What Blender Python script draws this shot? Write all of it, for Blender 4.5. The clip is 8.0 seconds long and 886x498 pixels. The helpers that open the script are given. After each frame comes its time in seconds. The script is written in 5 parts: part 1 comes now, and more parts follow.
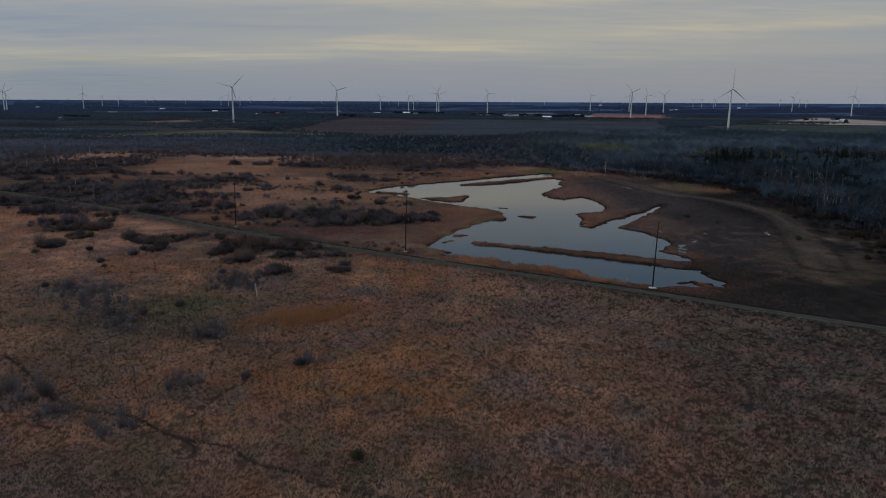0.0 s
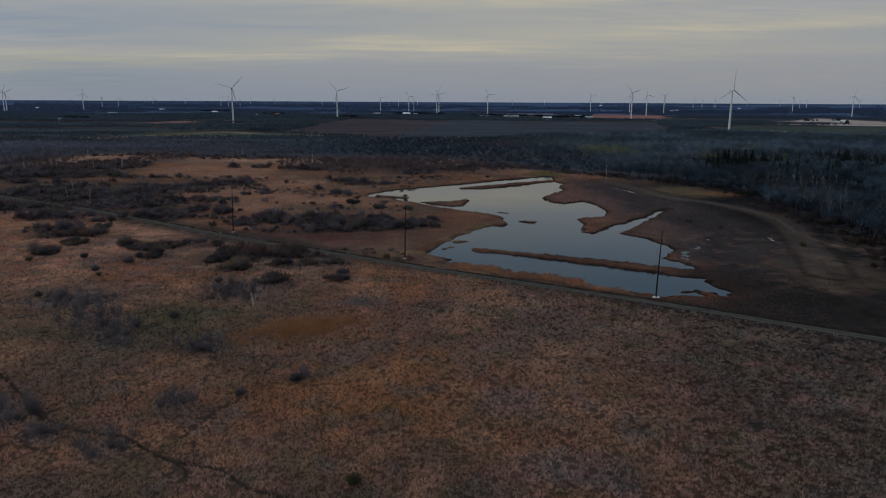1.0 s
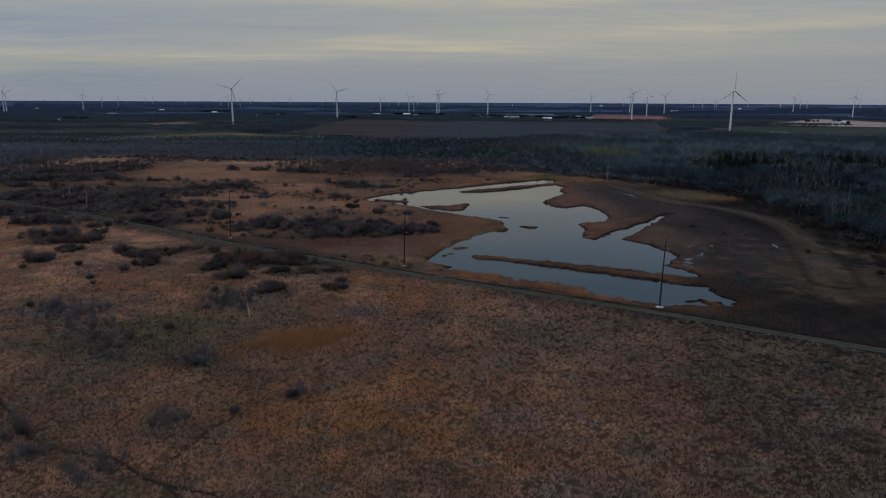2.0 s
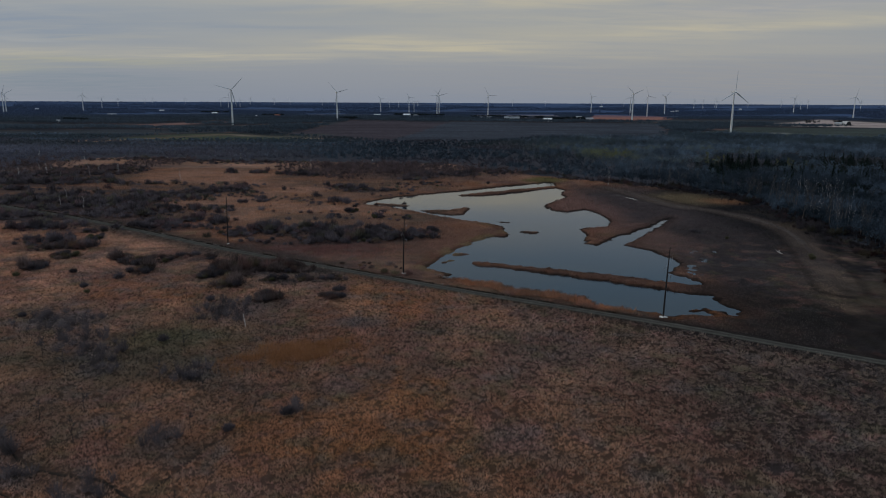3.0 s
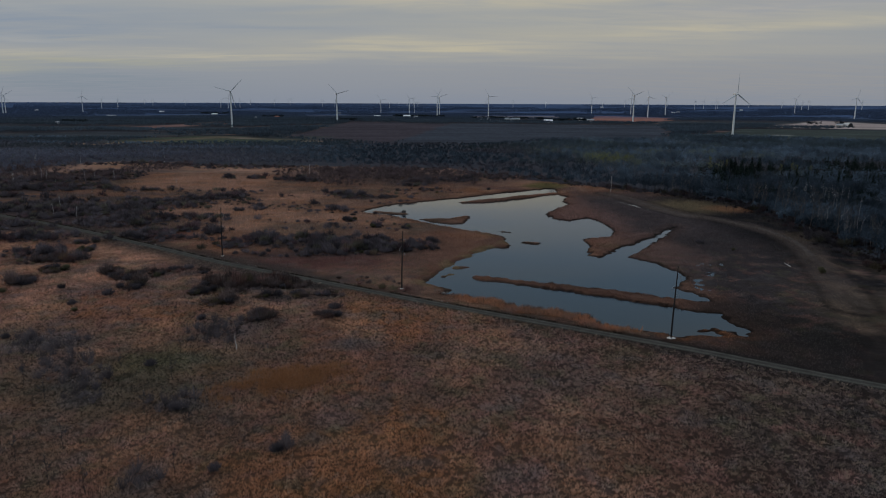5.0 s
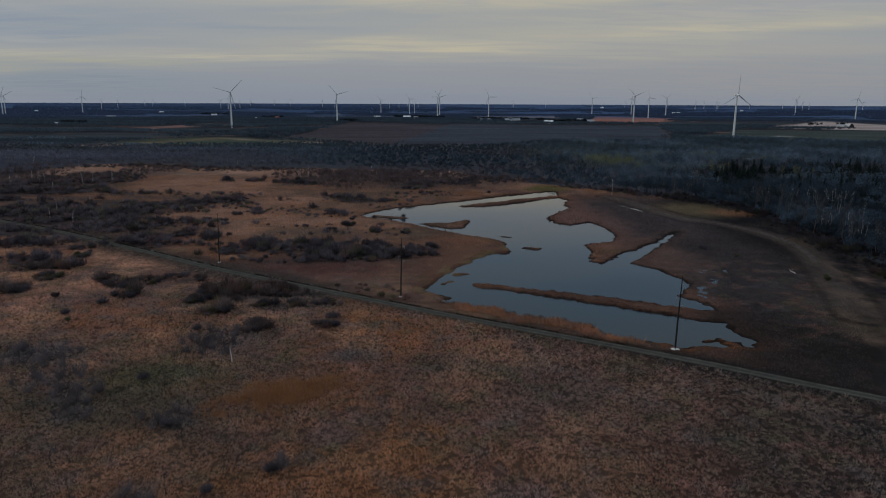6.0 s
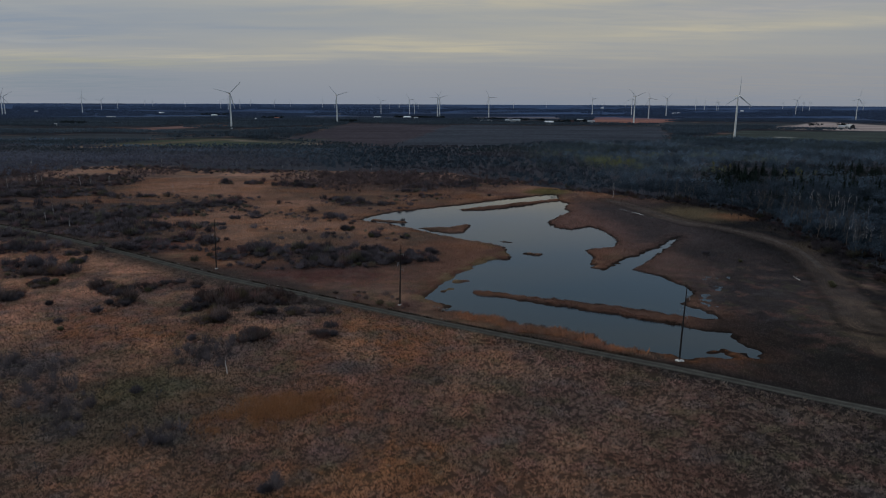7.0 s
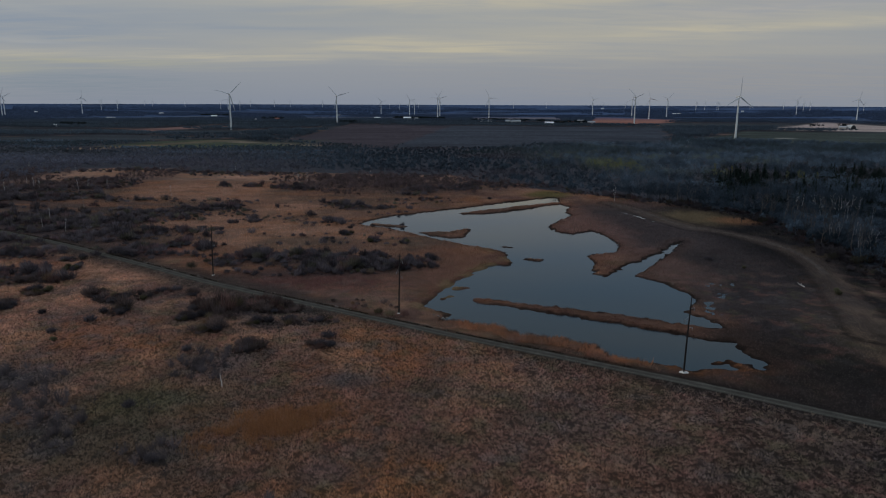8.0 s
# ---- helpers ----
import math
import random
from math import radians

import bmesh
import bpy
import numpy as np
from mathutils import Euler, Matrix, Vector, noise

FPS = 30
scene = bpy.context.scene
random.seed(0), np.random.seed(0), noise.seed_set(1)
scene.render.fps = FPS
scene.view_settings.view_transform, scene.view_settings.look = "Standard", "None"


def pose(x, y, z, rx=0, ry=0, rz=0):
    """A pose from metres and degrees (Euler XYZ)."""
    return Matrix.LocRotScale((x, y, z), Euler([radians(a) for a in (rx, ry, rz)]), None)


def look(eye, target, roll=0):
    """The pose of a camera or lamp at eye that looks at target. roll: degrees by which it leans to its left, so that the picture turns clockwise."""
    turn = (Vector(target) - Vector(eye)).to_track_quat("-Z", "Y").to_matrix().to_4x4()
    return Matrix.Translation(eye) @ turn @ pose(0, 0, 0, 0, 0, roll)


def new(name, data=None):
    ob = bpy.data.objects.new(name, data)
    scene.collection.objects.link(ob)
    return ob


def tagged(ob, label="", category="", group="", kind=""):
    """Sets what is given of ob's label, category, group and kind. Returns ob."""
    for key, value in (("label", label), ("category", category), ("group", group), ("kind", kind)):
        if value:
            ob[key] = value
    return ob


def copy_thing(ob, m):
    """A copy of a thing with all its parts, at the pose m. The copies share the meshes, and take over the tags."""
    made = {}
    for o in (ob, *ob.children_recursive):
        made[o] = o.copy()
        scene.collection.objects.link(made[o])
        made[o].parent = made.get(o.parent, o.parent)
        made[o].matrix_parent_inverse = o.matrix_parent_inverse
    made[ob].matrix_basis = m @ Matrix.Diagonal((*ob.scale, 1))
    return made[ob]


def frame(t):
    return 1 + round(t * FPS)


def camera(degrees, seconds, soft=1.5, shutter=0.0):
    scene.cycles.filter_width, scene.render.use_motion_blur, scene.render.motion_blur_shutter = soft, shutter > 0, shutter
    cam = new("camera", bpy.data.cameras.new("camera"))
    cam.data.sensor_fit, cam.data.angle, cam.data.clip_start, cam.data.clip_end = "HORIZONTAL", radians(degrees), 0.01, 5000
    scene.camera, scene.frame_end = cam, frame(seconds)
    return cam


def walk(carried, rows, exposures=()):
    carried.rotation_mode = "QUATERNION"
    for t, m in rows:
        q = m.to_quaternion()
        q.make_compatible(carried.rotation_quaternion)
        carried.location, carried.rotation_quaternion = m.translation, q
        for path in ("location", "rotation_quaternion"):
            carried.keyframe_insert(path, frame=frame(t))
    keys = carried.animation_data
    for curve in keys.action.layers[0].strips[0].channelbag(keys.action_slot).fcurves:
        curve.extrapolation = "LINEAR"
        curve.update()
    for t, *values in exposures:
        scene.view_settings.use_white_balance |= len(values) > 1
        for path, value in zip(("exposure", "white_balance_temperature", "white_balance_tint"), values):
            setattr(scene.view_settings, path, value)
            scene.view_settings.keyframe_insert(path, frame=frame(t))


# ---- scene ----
# camera: a steady climb ahead over the marsh
cam = camera(65.5, 8.0, 1.05)
PATH = [(t, 0.067 + 0.085 * t + 0.0022 * t * t, 3.36 + 3.787 * t + 0.0024 * t * t, 51.89 + 1.66 * t - 0.0085 * t * t,
         -12.13 + 0.0125 * t, 0.3 + 0.016 * t, 0.29 - 0.01 * t) for t in (0, 1, 2, 3, 4, 5, 6, 7, 8)]
walk(cam, [(t, pose(x, y, z, 90 + tilt, 0, yaw) @ pose(0, 0, 0, 0, 0, roll)) for t, x, y, z, tilt, yaw, roll in PATH])

# ---- sky and light ----
SUN_HEIGHT, SUN_SIDE = radians(24), radians(-70)
world = bpy.data.worlds.new("overcast_evening_sky")
scene.world = world
world.use_nodes = True
wt = world.node_tree
wt.nodes.clear()


def node(tree, kind, **values):
    n = tree.nodes.new(kind)
    for key, value in values.items():
        if key in n.inputs:
            n.inputs[key].default_value = value
        else:
            setattr(n, key, value)
    return n


def calc(tree, what, a, b=None, clamp=False):
    n = tree.nodes.new("ShaderNodeMath")
    n.operation, n.use_clamp = what, clamp
    for i, v in enumerate((a, b)):
        if v is None:
            continue
        if isinstance(v, (int, float)):
            n.inputs[i].default_value = v
        else:
            tree.links.new(v, n.inputs[i])
    return n.outputs[0]


def ramp(tree, fac, stops):
    n = tree.nodes.new("ShaderNodeValToRGB")
    while len(n.color_ramp.elements) < len(stops):
        n.color_ramp.elements.new(0.5)
    for e, (p, c) in zip(n.color_ramp.elements, stops):
        e.position, e.color = p, (*c, 1)
    tree.links.new(fac, n.inputs[0])
    return n.outputs[0]


def blend(tree, fac, a, b, how="MIX"):
    n = tree.nodes.new("ShaderNodeMix")
    n.data_type, n.blend_type = "RGBA", how
    for socket, v in ((n.inputs[0], fac), (n.inputs[6], a), (n.inputs[7], b)):
        if isinstance(v, (int, float)):
            socket.default_value = v
        elif isinstance(v, tuple):
            socket.default_value = (*v, 1)
        else:
            tree.links.new(v, socket)
    return n.outputs[2]


coord = node(wt, "ShaderNodeTexCoord")
sep = node(wt, "ShaderNodeSeparateXYZ")
wt.links.new(coord.outputs["Generated"], sep.inputs[0])
up = calc(wt, "MAXIMUM", sep.outputs[2], 0.0)
deck = calc(wt, "ADD", up, 0.05)
across = calc(wt, "MULTIPLY", calc(wt, "DIVIDE", sep.outputs[0], deck), 0.42)
along = calc(wt, "MULTIPLY", calc(wt, "DIVIDE", sep.outputs[1], deck), 1.15)
comb = node(wt, "ShaderNodeCombineXYZ")
wt.links.new(across, comb.inputs[0])
wt.links.new(along, comb.inputs[1])
streak = node(wt, "ShaderNodeTexNoise", Scale=1.0, Detail=5.0, Roughness=0.5, Distortion=0.35)
wt.links.new(comb.outputs[0], streak.inputs["Vector"])
wide = node(wt, "ShaderNodeTexNoise", Scale=0.33, Detail=3.0, Roughness=0.5, Distortion=0.2)
wt.links.new(comb.outputs[0], wide.inputs["Vector"])
base = ramp(wt, up, [(0.0, (0.226, 0.264, 0.335)), (0.04, (0.262, 0.284, 0.330)), (0.09, (0.335, 0.342, 0.345)),
                     (0.15, (0.310, 0.340, 0.372)), (0.24, (0.182, 0.262, 0.350)), (0.36, (0.180, 0.280, 0.370)), (0.7, (0.50, 0.60, 0.755))])
light_edge = ramp(wt, streak.outputs["Fac"], [(0.46, (0, 0, 0)), (0.68, (1, 1, 1))])
dark_patch = ramp(wt, wide.outputs["Fac"], [(0.36, (1, 1, 1)), (0.56, (0, 0, 0))])
fade = calc(wt, "MULTIPLY", calc(wt, "SUBTRACT", up, 0.04), 25.0, True)
cream = blend(wt, calc(wt, "MULTIPLY", calc(wt, "MULTIPLY", light_edge, fade), 0.45), base, (0.43, 0.40, 0.32))
cloud = blend(wt, calc(wt, "MULTIPLY", calc(wt, "MULTIPLY", dark_patch, fade), 0.35), cream, (0.225, 0.26, 0.315))
# long low cloud banks: bearing, height, half length, half depth, strength, colour
bearing = calc(wt, "ARCTAN2", sep.outputs[0], sep.outputs[1])
ragged = calc(wt, "ADD", sep.outputs[2], calc(wt, "MULTIPLY", calc(wt, "SUBTRACT", streak.outputs["Fac"], 0.5), 0.03))
mottle = node(wt, "ShaderNodeTexNoise", Scale=2.6, Detail=4.0, Roughness=0.6, Distortion=0.6)
wt.links.new(comb.outputs[0], mottle.inputs["Vector"])
broken = ramp(wt, mottle.outputs["Fac"], [(0.32, (0.35,) * 3), (0.62, (1, 1, 1))])
PALE_CLOUD, BLUE_CLOUD = (0.50, 0.455, 0.345), (0.215, 0.262, 0.340)
for a0, h0, wide_a, deep, amount, tone in ((-0.62, 0.088, 0.26, 0.030, 0.9, BLUE_CLOUD), (-0.52, 0.022, 0.20, 0.022, 0.75, (0.175, 0.232, 0.300)), (0.42, 0.119, 0.16, 0.013, 0.75, (0.265, 0.290, 0.385)), (-0.46, 0.049, 0.15, 0.006, 0.75, (0.36, 0.355, 0.285)), (-0.57, 0.037, 0.06, 0.007, 0.55, (0.34, 0.345, 0.29)), (-0.54, 0.074, 0.05, 0.004, 0.45, (0.36, 0.375, 0.40)), (-0.25, 0.094, 0.16, 0.006, 0.6, BLUE_CLOUD), (-0.20, 0.115, 0.25, 0.012, 0.5, BLUE_CLOUD), (0.36, 0.126, 0.20, 0.008, 0.6, BLUE_CLOUD),
                                           (0.02, 0.105, 0.25, 0.007, 0.35, BLUE_CLOUD), (0.34, 0.112, 0.50, 0.030, 0.46, PALE_CLOUD), (-0.30, 0.060, 0.17, 0.007, 0.62, PALE_CLOUD), 
                                           (-0.02, 0.075, 0.19, 0.009, 0.85, PALE_CLOUD), (0.39, 0.093, 0.17, 0.007, 0.8, PALE_CLOUD), (0.04, 0.136, 0.32, 0.010, 0.75, PALE_CLOUD),
                                           (-0.60, 0.056, 0.12, 0.006, 0.5, PALE_CLOUD), (0.25, 0.062, 0.30, 0.010, 0.3, PALE_CLOUD), (0.50, 0.030, 0.50, 0.035, 0.55, (0.315, 0.305, 0.300))):
    da = calc(wt, "POWER", calc(wt, "DIVIDE", calc(wt, "SUBTRACT", bearing, a0), wide_a), 2.0)
    dh = calc(wt, "POWER", calc(wt, "DIVIDE", calc(wt, "SUBTRACT", ragged, h0), deep), 2.0)
    here = calc(wt, "POWER", 2.718, calc(wt, "MULTIPLY", calc(wt, "ADD", da, dh), -1.0))
    cloud = blend(wt, calc(wt, "MULTIPLY", calc(wt, "MULTIPLY", here, broken), amount * 1.15), cloud, tone)
below = blend(wt, calc(wt, "GREATER_THAN", sep.outputs[2], -0.02), (0.05, 0.045, 0.042), cloud)
sky = node(wt, "ShaderNodeTexSky", sky_type="NISHITA", sun_disc=False, sun_elevation=SUN_HEIGHT, sun_rotation=SUN_SIDE)
clear = node(wt, "ShaderNodeBackground", Strength=0.08)
wt.links.new(sky.outputs[0], clear.inputs[0])
cover_bg = node(wt, "ShaderNodeBackground", Strength=1.0)
wt.links.new(below, cover_bg.inputs[0])
both = node(wt, "ShaderNodeMixShader", Fac=0.93)
wt.links.new(clear.outputs[0], both.inputs[1])
wt.links.new(cover_bg.outputs[0], both.inputs[2])
wt.links.new(both.outputs[0], node(wt, "ShaderNodeOutputWorld").inputs[0])

sun = new("sun", bpy.data.lights.new("sun", "SUN"))
sun.data.energy, sun.data.angle, sun.data.color = 0.75, radians(14), (1.0, 0.87, 0.72)
sun.matrix_world = look((0, 0, 200), (200 * math.cos(SUN_HEIGHT) * math.sin(-SUN_SIDE), -200 * math.cos(SUN_HEIGHT) * math.cos(SUN_SIDE), 200 - 200 * math.sin(SUN_HEIGHT)))
scene.view_settings.exposure = 0.0


# ---- materials ----
def material(name, colour=(0.5, 0.5, 0.5), rough=0.8, tint="", grain=1.0, spread=0.25, bump=0.0, metal=0.0, gloss=0.3, vary=0.0, thin=0.0):
    """A surface with noise at two scales (grain: metres), from one colour or from the mesh's own colour attribute."""
    m = bpy.data.materials.new(name)
    m.use_nodes = True
    t = m.node_tree
    bsdf = t.nodes["Principled BSDF"]
    place = node(t, "ShaderNodeNewGeometry").outputs["Position"]
    fine = node(t, "ShaderNodeTexNoise", Scale=1 / grain, Detail=4.0, Roughness=0.65)
    big = node(t, "ShaderNodeTexNoise", Scale=0.13 / grain, Detail=3.0, Roughness=0.55)
    t.links.new(place, fine.inputs["Vector"])
    t.links.new(place, big.inputs["Vector"])
    if tint:
        a = node(t, "ShaderNodeVertexColor", layer_name=tint)
        c = a.outputs[0]
    else:
        c = blend(t, 0.0, colour, colour)
    low, high = 1 - spread, 1 + spread
    c = blend(t, 1.0, c, ramp(t, fine.outputs[0], [(0.3, (low,) * 3), (0.7, (high,) * 3)]), "MULTIPLY")
    low, high = 1 - spread * 0.6, 1 + spread * 0.6
    c = blend(t, 1.0, c, ramp(t, big.outputs[0], [(0.32, (low,) * 3), (0.68, (high,) * 3)]), "MULTIPLY")
    if vary:
        info = node(t, "ShaderNodeObjectInfo").outputs["Random"]
        c = blend(t, 1.0, c, ramp(t, info, [(0, (1 - vary,) * 3), (1, (1 + vary,) * 3)]), "MULTIPLY")
    t.links.new(c, bsdf.inputs["Base Color"])
    bsdf.inputs["Roughness"].default_value = rough
    bsdf.inputs["Metallic"].default_value = metal
    bsdf.inputs["Specular IOR Level"].default_value = gloss
    if bump:
        b = node(t, "ShaderNodeBump", Strength=0.8, Distance=bump)
        t.links.new(fine.outputs[0], b.inputs["Height"])
        t.links.new(b.outputs[0], bsdf.inputs["Normal"])
    if thin:
        through_light = node(t, "ShaderNodeBsdfTranslucent")
        t.links.new(c, through_light.inputs[0])
        both = node(t, "ShaderNodeMixShader", Fac=thin)
        t.links.new(bsdf.outputs[0], both.inputs[1])
        t.links.new(through_light.outputs[0], both.inputs[2])
        t.links.new(both.outputs[0], t.nodes["Material Output"].inputs[0])
    return m


M_GROUND = material("marsh_ground", tint="tint", grain=0.45, spread=0.30, bump=0.25, rough=1.0, gloss=0.0)
M_BLADES = material("dry_grass", tint="tint", grain=0.5, spread=0.16, rough=0.95, gloss=0.0, thin=0.35)
M_WOODS = material("bare_woods", tint="tint", grain=3.0, spread=0.25, rough=1.0, gloss=0.0, thin=0.5)
M_GRAVEL = material("road_gravel", tint="tint", grain=0.35, spread=0.3, bump=0.03, rough=0.9, gloss=0.0)
M_TRACK = material("worn_track", (0.074, 0.061, 0.054), grain=1.4, spread=0.45, bump=0.05, rough=0.95, gloss=0.0)
M_MUD = material("wet_mud", (0.030, 0.024, 0.020), grain=0.3, spread=0.3, bump=0.05, rough=0.95, gloss=0.0)
M_POLE = material("tarred_steel", (0.016, 0.014, 0.014), grain=0.4, spread=0.3, rough=0.6, gloss=0.3)
M_BRACKET = material("galvanised_bracket", (0.32, 0.32, 0.33), grain=0.2, spread=0.2, rough=0.5, metal=0.6)
M_PALE = material("crushed_limestone", (0.52, 0.50, 0.46), grain=0.25, spread=0.25, bump=0.04, rough=0.9)
M_TOWER = material("white_turbine_paint", (0.72, 0.72, 0.70), grain=6.0, spread=0.06, rough=0.45, gloss=0.4)
M_BLADE_PAINT = material("grey_blade_paint", (0.62, 0.62, 0.61), grain=3.0, spread=0.08, rough=0.4, gloss=0.4)
M_TWIG = material("bare_twigs", (0.088, 0.079, 0.088), grain=0.6, spread=0.35, rough=0.9, gloss=0.0, vary=0.35, thin=0.45)
M_OLIVE = material("budding_twigs", (0.105, 0.100, 0.062), grain=0.6, spread=0.35, rough=0.9, gloss=0.0, vary=0.3, thin=0.45)
M_BARK = material("grey_bark", (0.13, 0.115, 0.105), grain=0.3, spread=0.35, rough=0.9, gloss=0.0, vary=0.3)
M_BIRCH = material("white_birch_bark", (0.68, 0.64, 0.60), grain=0.35, spread=0.3, rough=0.8, gloss=0.2, vary=0.25)
M_STONE = material("dull_crushed_stone", (0.27, 0.26, 0.24), grain=0.2, spread=0.3, rough=0.9, gloss=0.1)
M_DULL_BIRCH = material("dull_birch_bark", (0.52, 0.51, 0.50), grain=0.35, spread=0.3, rough=0.8, gloss=0.1, vary=0.45)
M_DARKBARK = material("dark_sapling_bark", (0.045, 0.040, 0.038), grain=0.3, spread=0.3, rough=0.9, gloss=0.0)
M_CROWN = material("bare_crown", (0.062, 0.068, 0.080), grain=0.9, spread=0.3, rough=0.95, gloss=0.0, vary=0.3, thin=0.5)
M_BUDS = material("yellow_green_buds", (0.130, 0.130, 0.048), grain=0.8, spread=0.3, rough=0.9, gloss=0.0, vary=0.25, thin=0.5)
M_NEEDLE = material("spruce_needles", (0.018, 0.028, 0.024), grain=0.7, spread=0.4, rough=0.85, gloss=0.0, vary=0.4, thin=0.3)
M_WALL_WHITE = material("white_cladding", (0.46, 0.46, 0.45), grain=2.0, spread=0.1, rough=0.7)
M_WALL_RED = material("red_barn_boards", (0.20, 0.07, 0.05), grain=2.0, spread=0.2, rough=0.8)
M_ROOF_WHITE = material("white_metal_roof", (0.72, 0.73, 0.74), grain=3.0, spread=0.08, rough=0.4, gloss=0.5)
M_ROOF_GREY = material("grey_metal_roof", (0.28, 0.30, 0.32), grain=3.0, spread=0.12, rough=0.5, gloss=0.5)
M_ROOF_RED = material("rust_red_roof", (0.24, 0.09, 0.06), grain=3.0, spread=0.2, rough=0.7)
M_DOOR = material("dark_barn_door", (0.03, 0.03, 0.032), grain=1.0, spread=0.2, rough=0.7)

M_WATER = bpy.data.materials.new("pond_water")
M_WATER.use_nodes = True
_t = M_WATER.node_tree
_b = _t.nodes["Principled BSDF"]
_b.inputs["Base Color"].default_value = (0.010, 0.019, 0.027, 1)
_b.inputs["Roughness"].default_value = 0.06
_b.inputs["IOR"].default_value = 1.33
_n = node(_t, "ShaderNodeTexNoise", Scale=1.3, Detail=3.0, Roughness=0.6)
_w = node(_t, "ShaderNodeTexNoise", Scale=0.03, Detail=2.0, Roughness=0.5)
_g = node(_t, "ShaderNodeNewGeometry").outputs["Position"]
_t.links.new(_g, _n.inputs["Vector"])
_t.links.new(_g, _w.inputs["Vector"])
_t.links.new(ramp(_t, _w.outputs[0], [(0.35, (0.02,) * 3), (0.65, (0.08,) * 3)]), _b.inputs["Roughness"])
_p = node(_t, "ShaderNodeBump", Strength=0.25, Distance=0.02)
_t.links.new(_n.outputs[0], _p.inputs["Height"])
_t.links.new(_p.outputs[0], _b.inputs["Normal"])


# ---- building blocks ----
rng = np.random.default_rng(7)
LATTICE = rng.random((257, 257))
LATTICE[256], LATTICE[:, 256] = LATTICE[0], LATTICE[:, 0]


def rough_field(x, y, size, shift=0.0):
    """Smooth random field, 0 to 1, with lumps of that many metres."""
    u, v = (x / size + 37.3 + shift) % 256, (y / size + 91.7 + shift * 1.7) % 256
    i, j = u.astype(int), v.astype(int)
    f, g = u - i, v - j
    f, g = f * f * (3 - 2 * f), g * g * (3 - 2 * g)
    a, b, c, d = LATTICE[i, j], LATTICE[i + 1, j], LATTICE[i, j + 1], LATTICE[i + 1, j + 1]
    return (a * (1 - f) + b * f) * (1 - g) + (c * (1 - f) + d * f) * g


def fbm(x, y, size, shift=0.0, octaves=4):
    out, weight, total = 0, 1.0, 0
    for k in range(octaves):
        out, total = out + weight * rough_field(x, y, size / 2**k, shift + k * 5.1), total + weight
        weight *= 0.55
    return out / total


def smooth(a, b, x):
    t = np.clip((x - a) / (b - a), 0, 1)
    return t * t * (3 - 2 * t)


def part(name, bm, mat, parent=None, label=""):
    me = bpy.data.meshes.new(name)
    bm.to_mesh(me)
    bm.free()
    me.materials.append(mat)
    ob = new(name, me)
    ob.parent = parent
    if label:
        tagged(ob, label)
    return ob


def sheet(name, verts, faces, mat, colours=None, parent=None, shade=False):
    """One mesh from numpy arrays of corners and faces (all of one number of corners)."""
    verts, faces = np.asarray(verts, np.float32), np.asarray(faces, np.int32)
    me = bpy.data.meshes.new(name)
    n, k = faces.shape
    me.vertices.add(len(verts))
    me.vertices.foreach_set("co", verts.ravel())
    me.loops.add(n * k)
    me.loops.foreach_set("vertex_index", faces.ravel())
    me.polygons.add(n)
    me.polygons.foreach_set("loop_start", np.arange(0, n * k, k, dtype=np.int32))
    me.polygons.foreach_set("loop_total", np.full(n, k, dtype=np.int32))
    if shade:
        me.polygons.foreach_set("use_smooth", np.ones(n, dtype=bool))
    if colours is not None:
        layer = me.color_attributes.new("tint", "FLOAT_COLOR", "POINT")
        rgba = np.ones((len(verts), 4), np.float32)
        rgba[:, :3] = colours
        layer.data.foreach_set("color", rgba.ravel())
    me.update(calc_edges=True)
    me.materials.append(mat)
    ob = new(name, me)
    ob.parent = parent
    return ob


def along_line(points, step):
    """A smooth line through plan points, sampled about every step metres, with its sideways direction."""
    p = np.array(points, float)
    p = np.vstack([2 * p[0] - p[1], p, 2 * p[-1] - p[-2]])
    out = []
    for a, b, c, d in zip(p[:-3], p[1:-2], p[2:-1], p[3:]):
        for s in np.linspace(0, 1, max(2, int(np.hypot(*(c - b)) / step)), endpoint=False):
            out.append(0.5 * (2 * b + (c - a) * s + (2 * a - 5 * b + 4 * c - d) * s * s + (3 * b - a - 3 * c + d) * s**3))
    out = np.array(out + [p[-2]])
    ahead = np.gradient(out, axis=0)
    ahead /= np.linalg.norm(ahead, axis=1)[:, None]
    return out, np.stack([-ahead[:, 1], ahead[:, 0]], 1)


def line_distance(x, y, points):
    best = np.full(x.shape, 1e9)
    for (ax, ay), (bx, by) in zip(points[:-1], points[1:]):
        dx, dy = bx - ax, by - ay
        s = np.clip(((x - ax) * dx + (y - ay) * dy) / (dx * dx + dy * dy), 0, 1)
        best = np.minimum(best, np.hypot(x - ax - s * dx, y - ay - s * dy))
    return best


def oval(x, y, cx, cy, rx, ry, soft=0.35):
    """1 inside an oval, fading to 0 across its ragged rim."""
    out = np.zeros(x.shape)
    reach = 1.4 + soft
    near = (np.abs(x - cx) < reach * rx) & (np.abs(y - cy) < reach * ry)
    px, py = x[near], y[near]
    d = np.hypot((px - cx) / rx, (py - cy) / ry) + 0.7 * (fbm(px, py, 14.0, cx * 0.01) - 0.5)
    out[near] = smooth(1 + soft, 1 - soft, d)
    return out


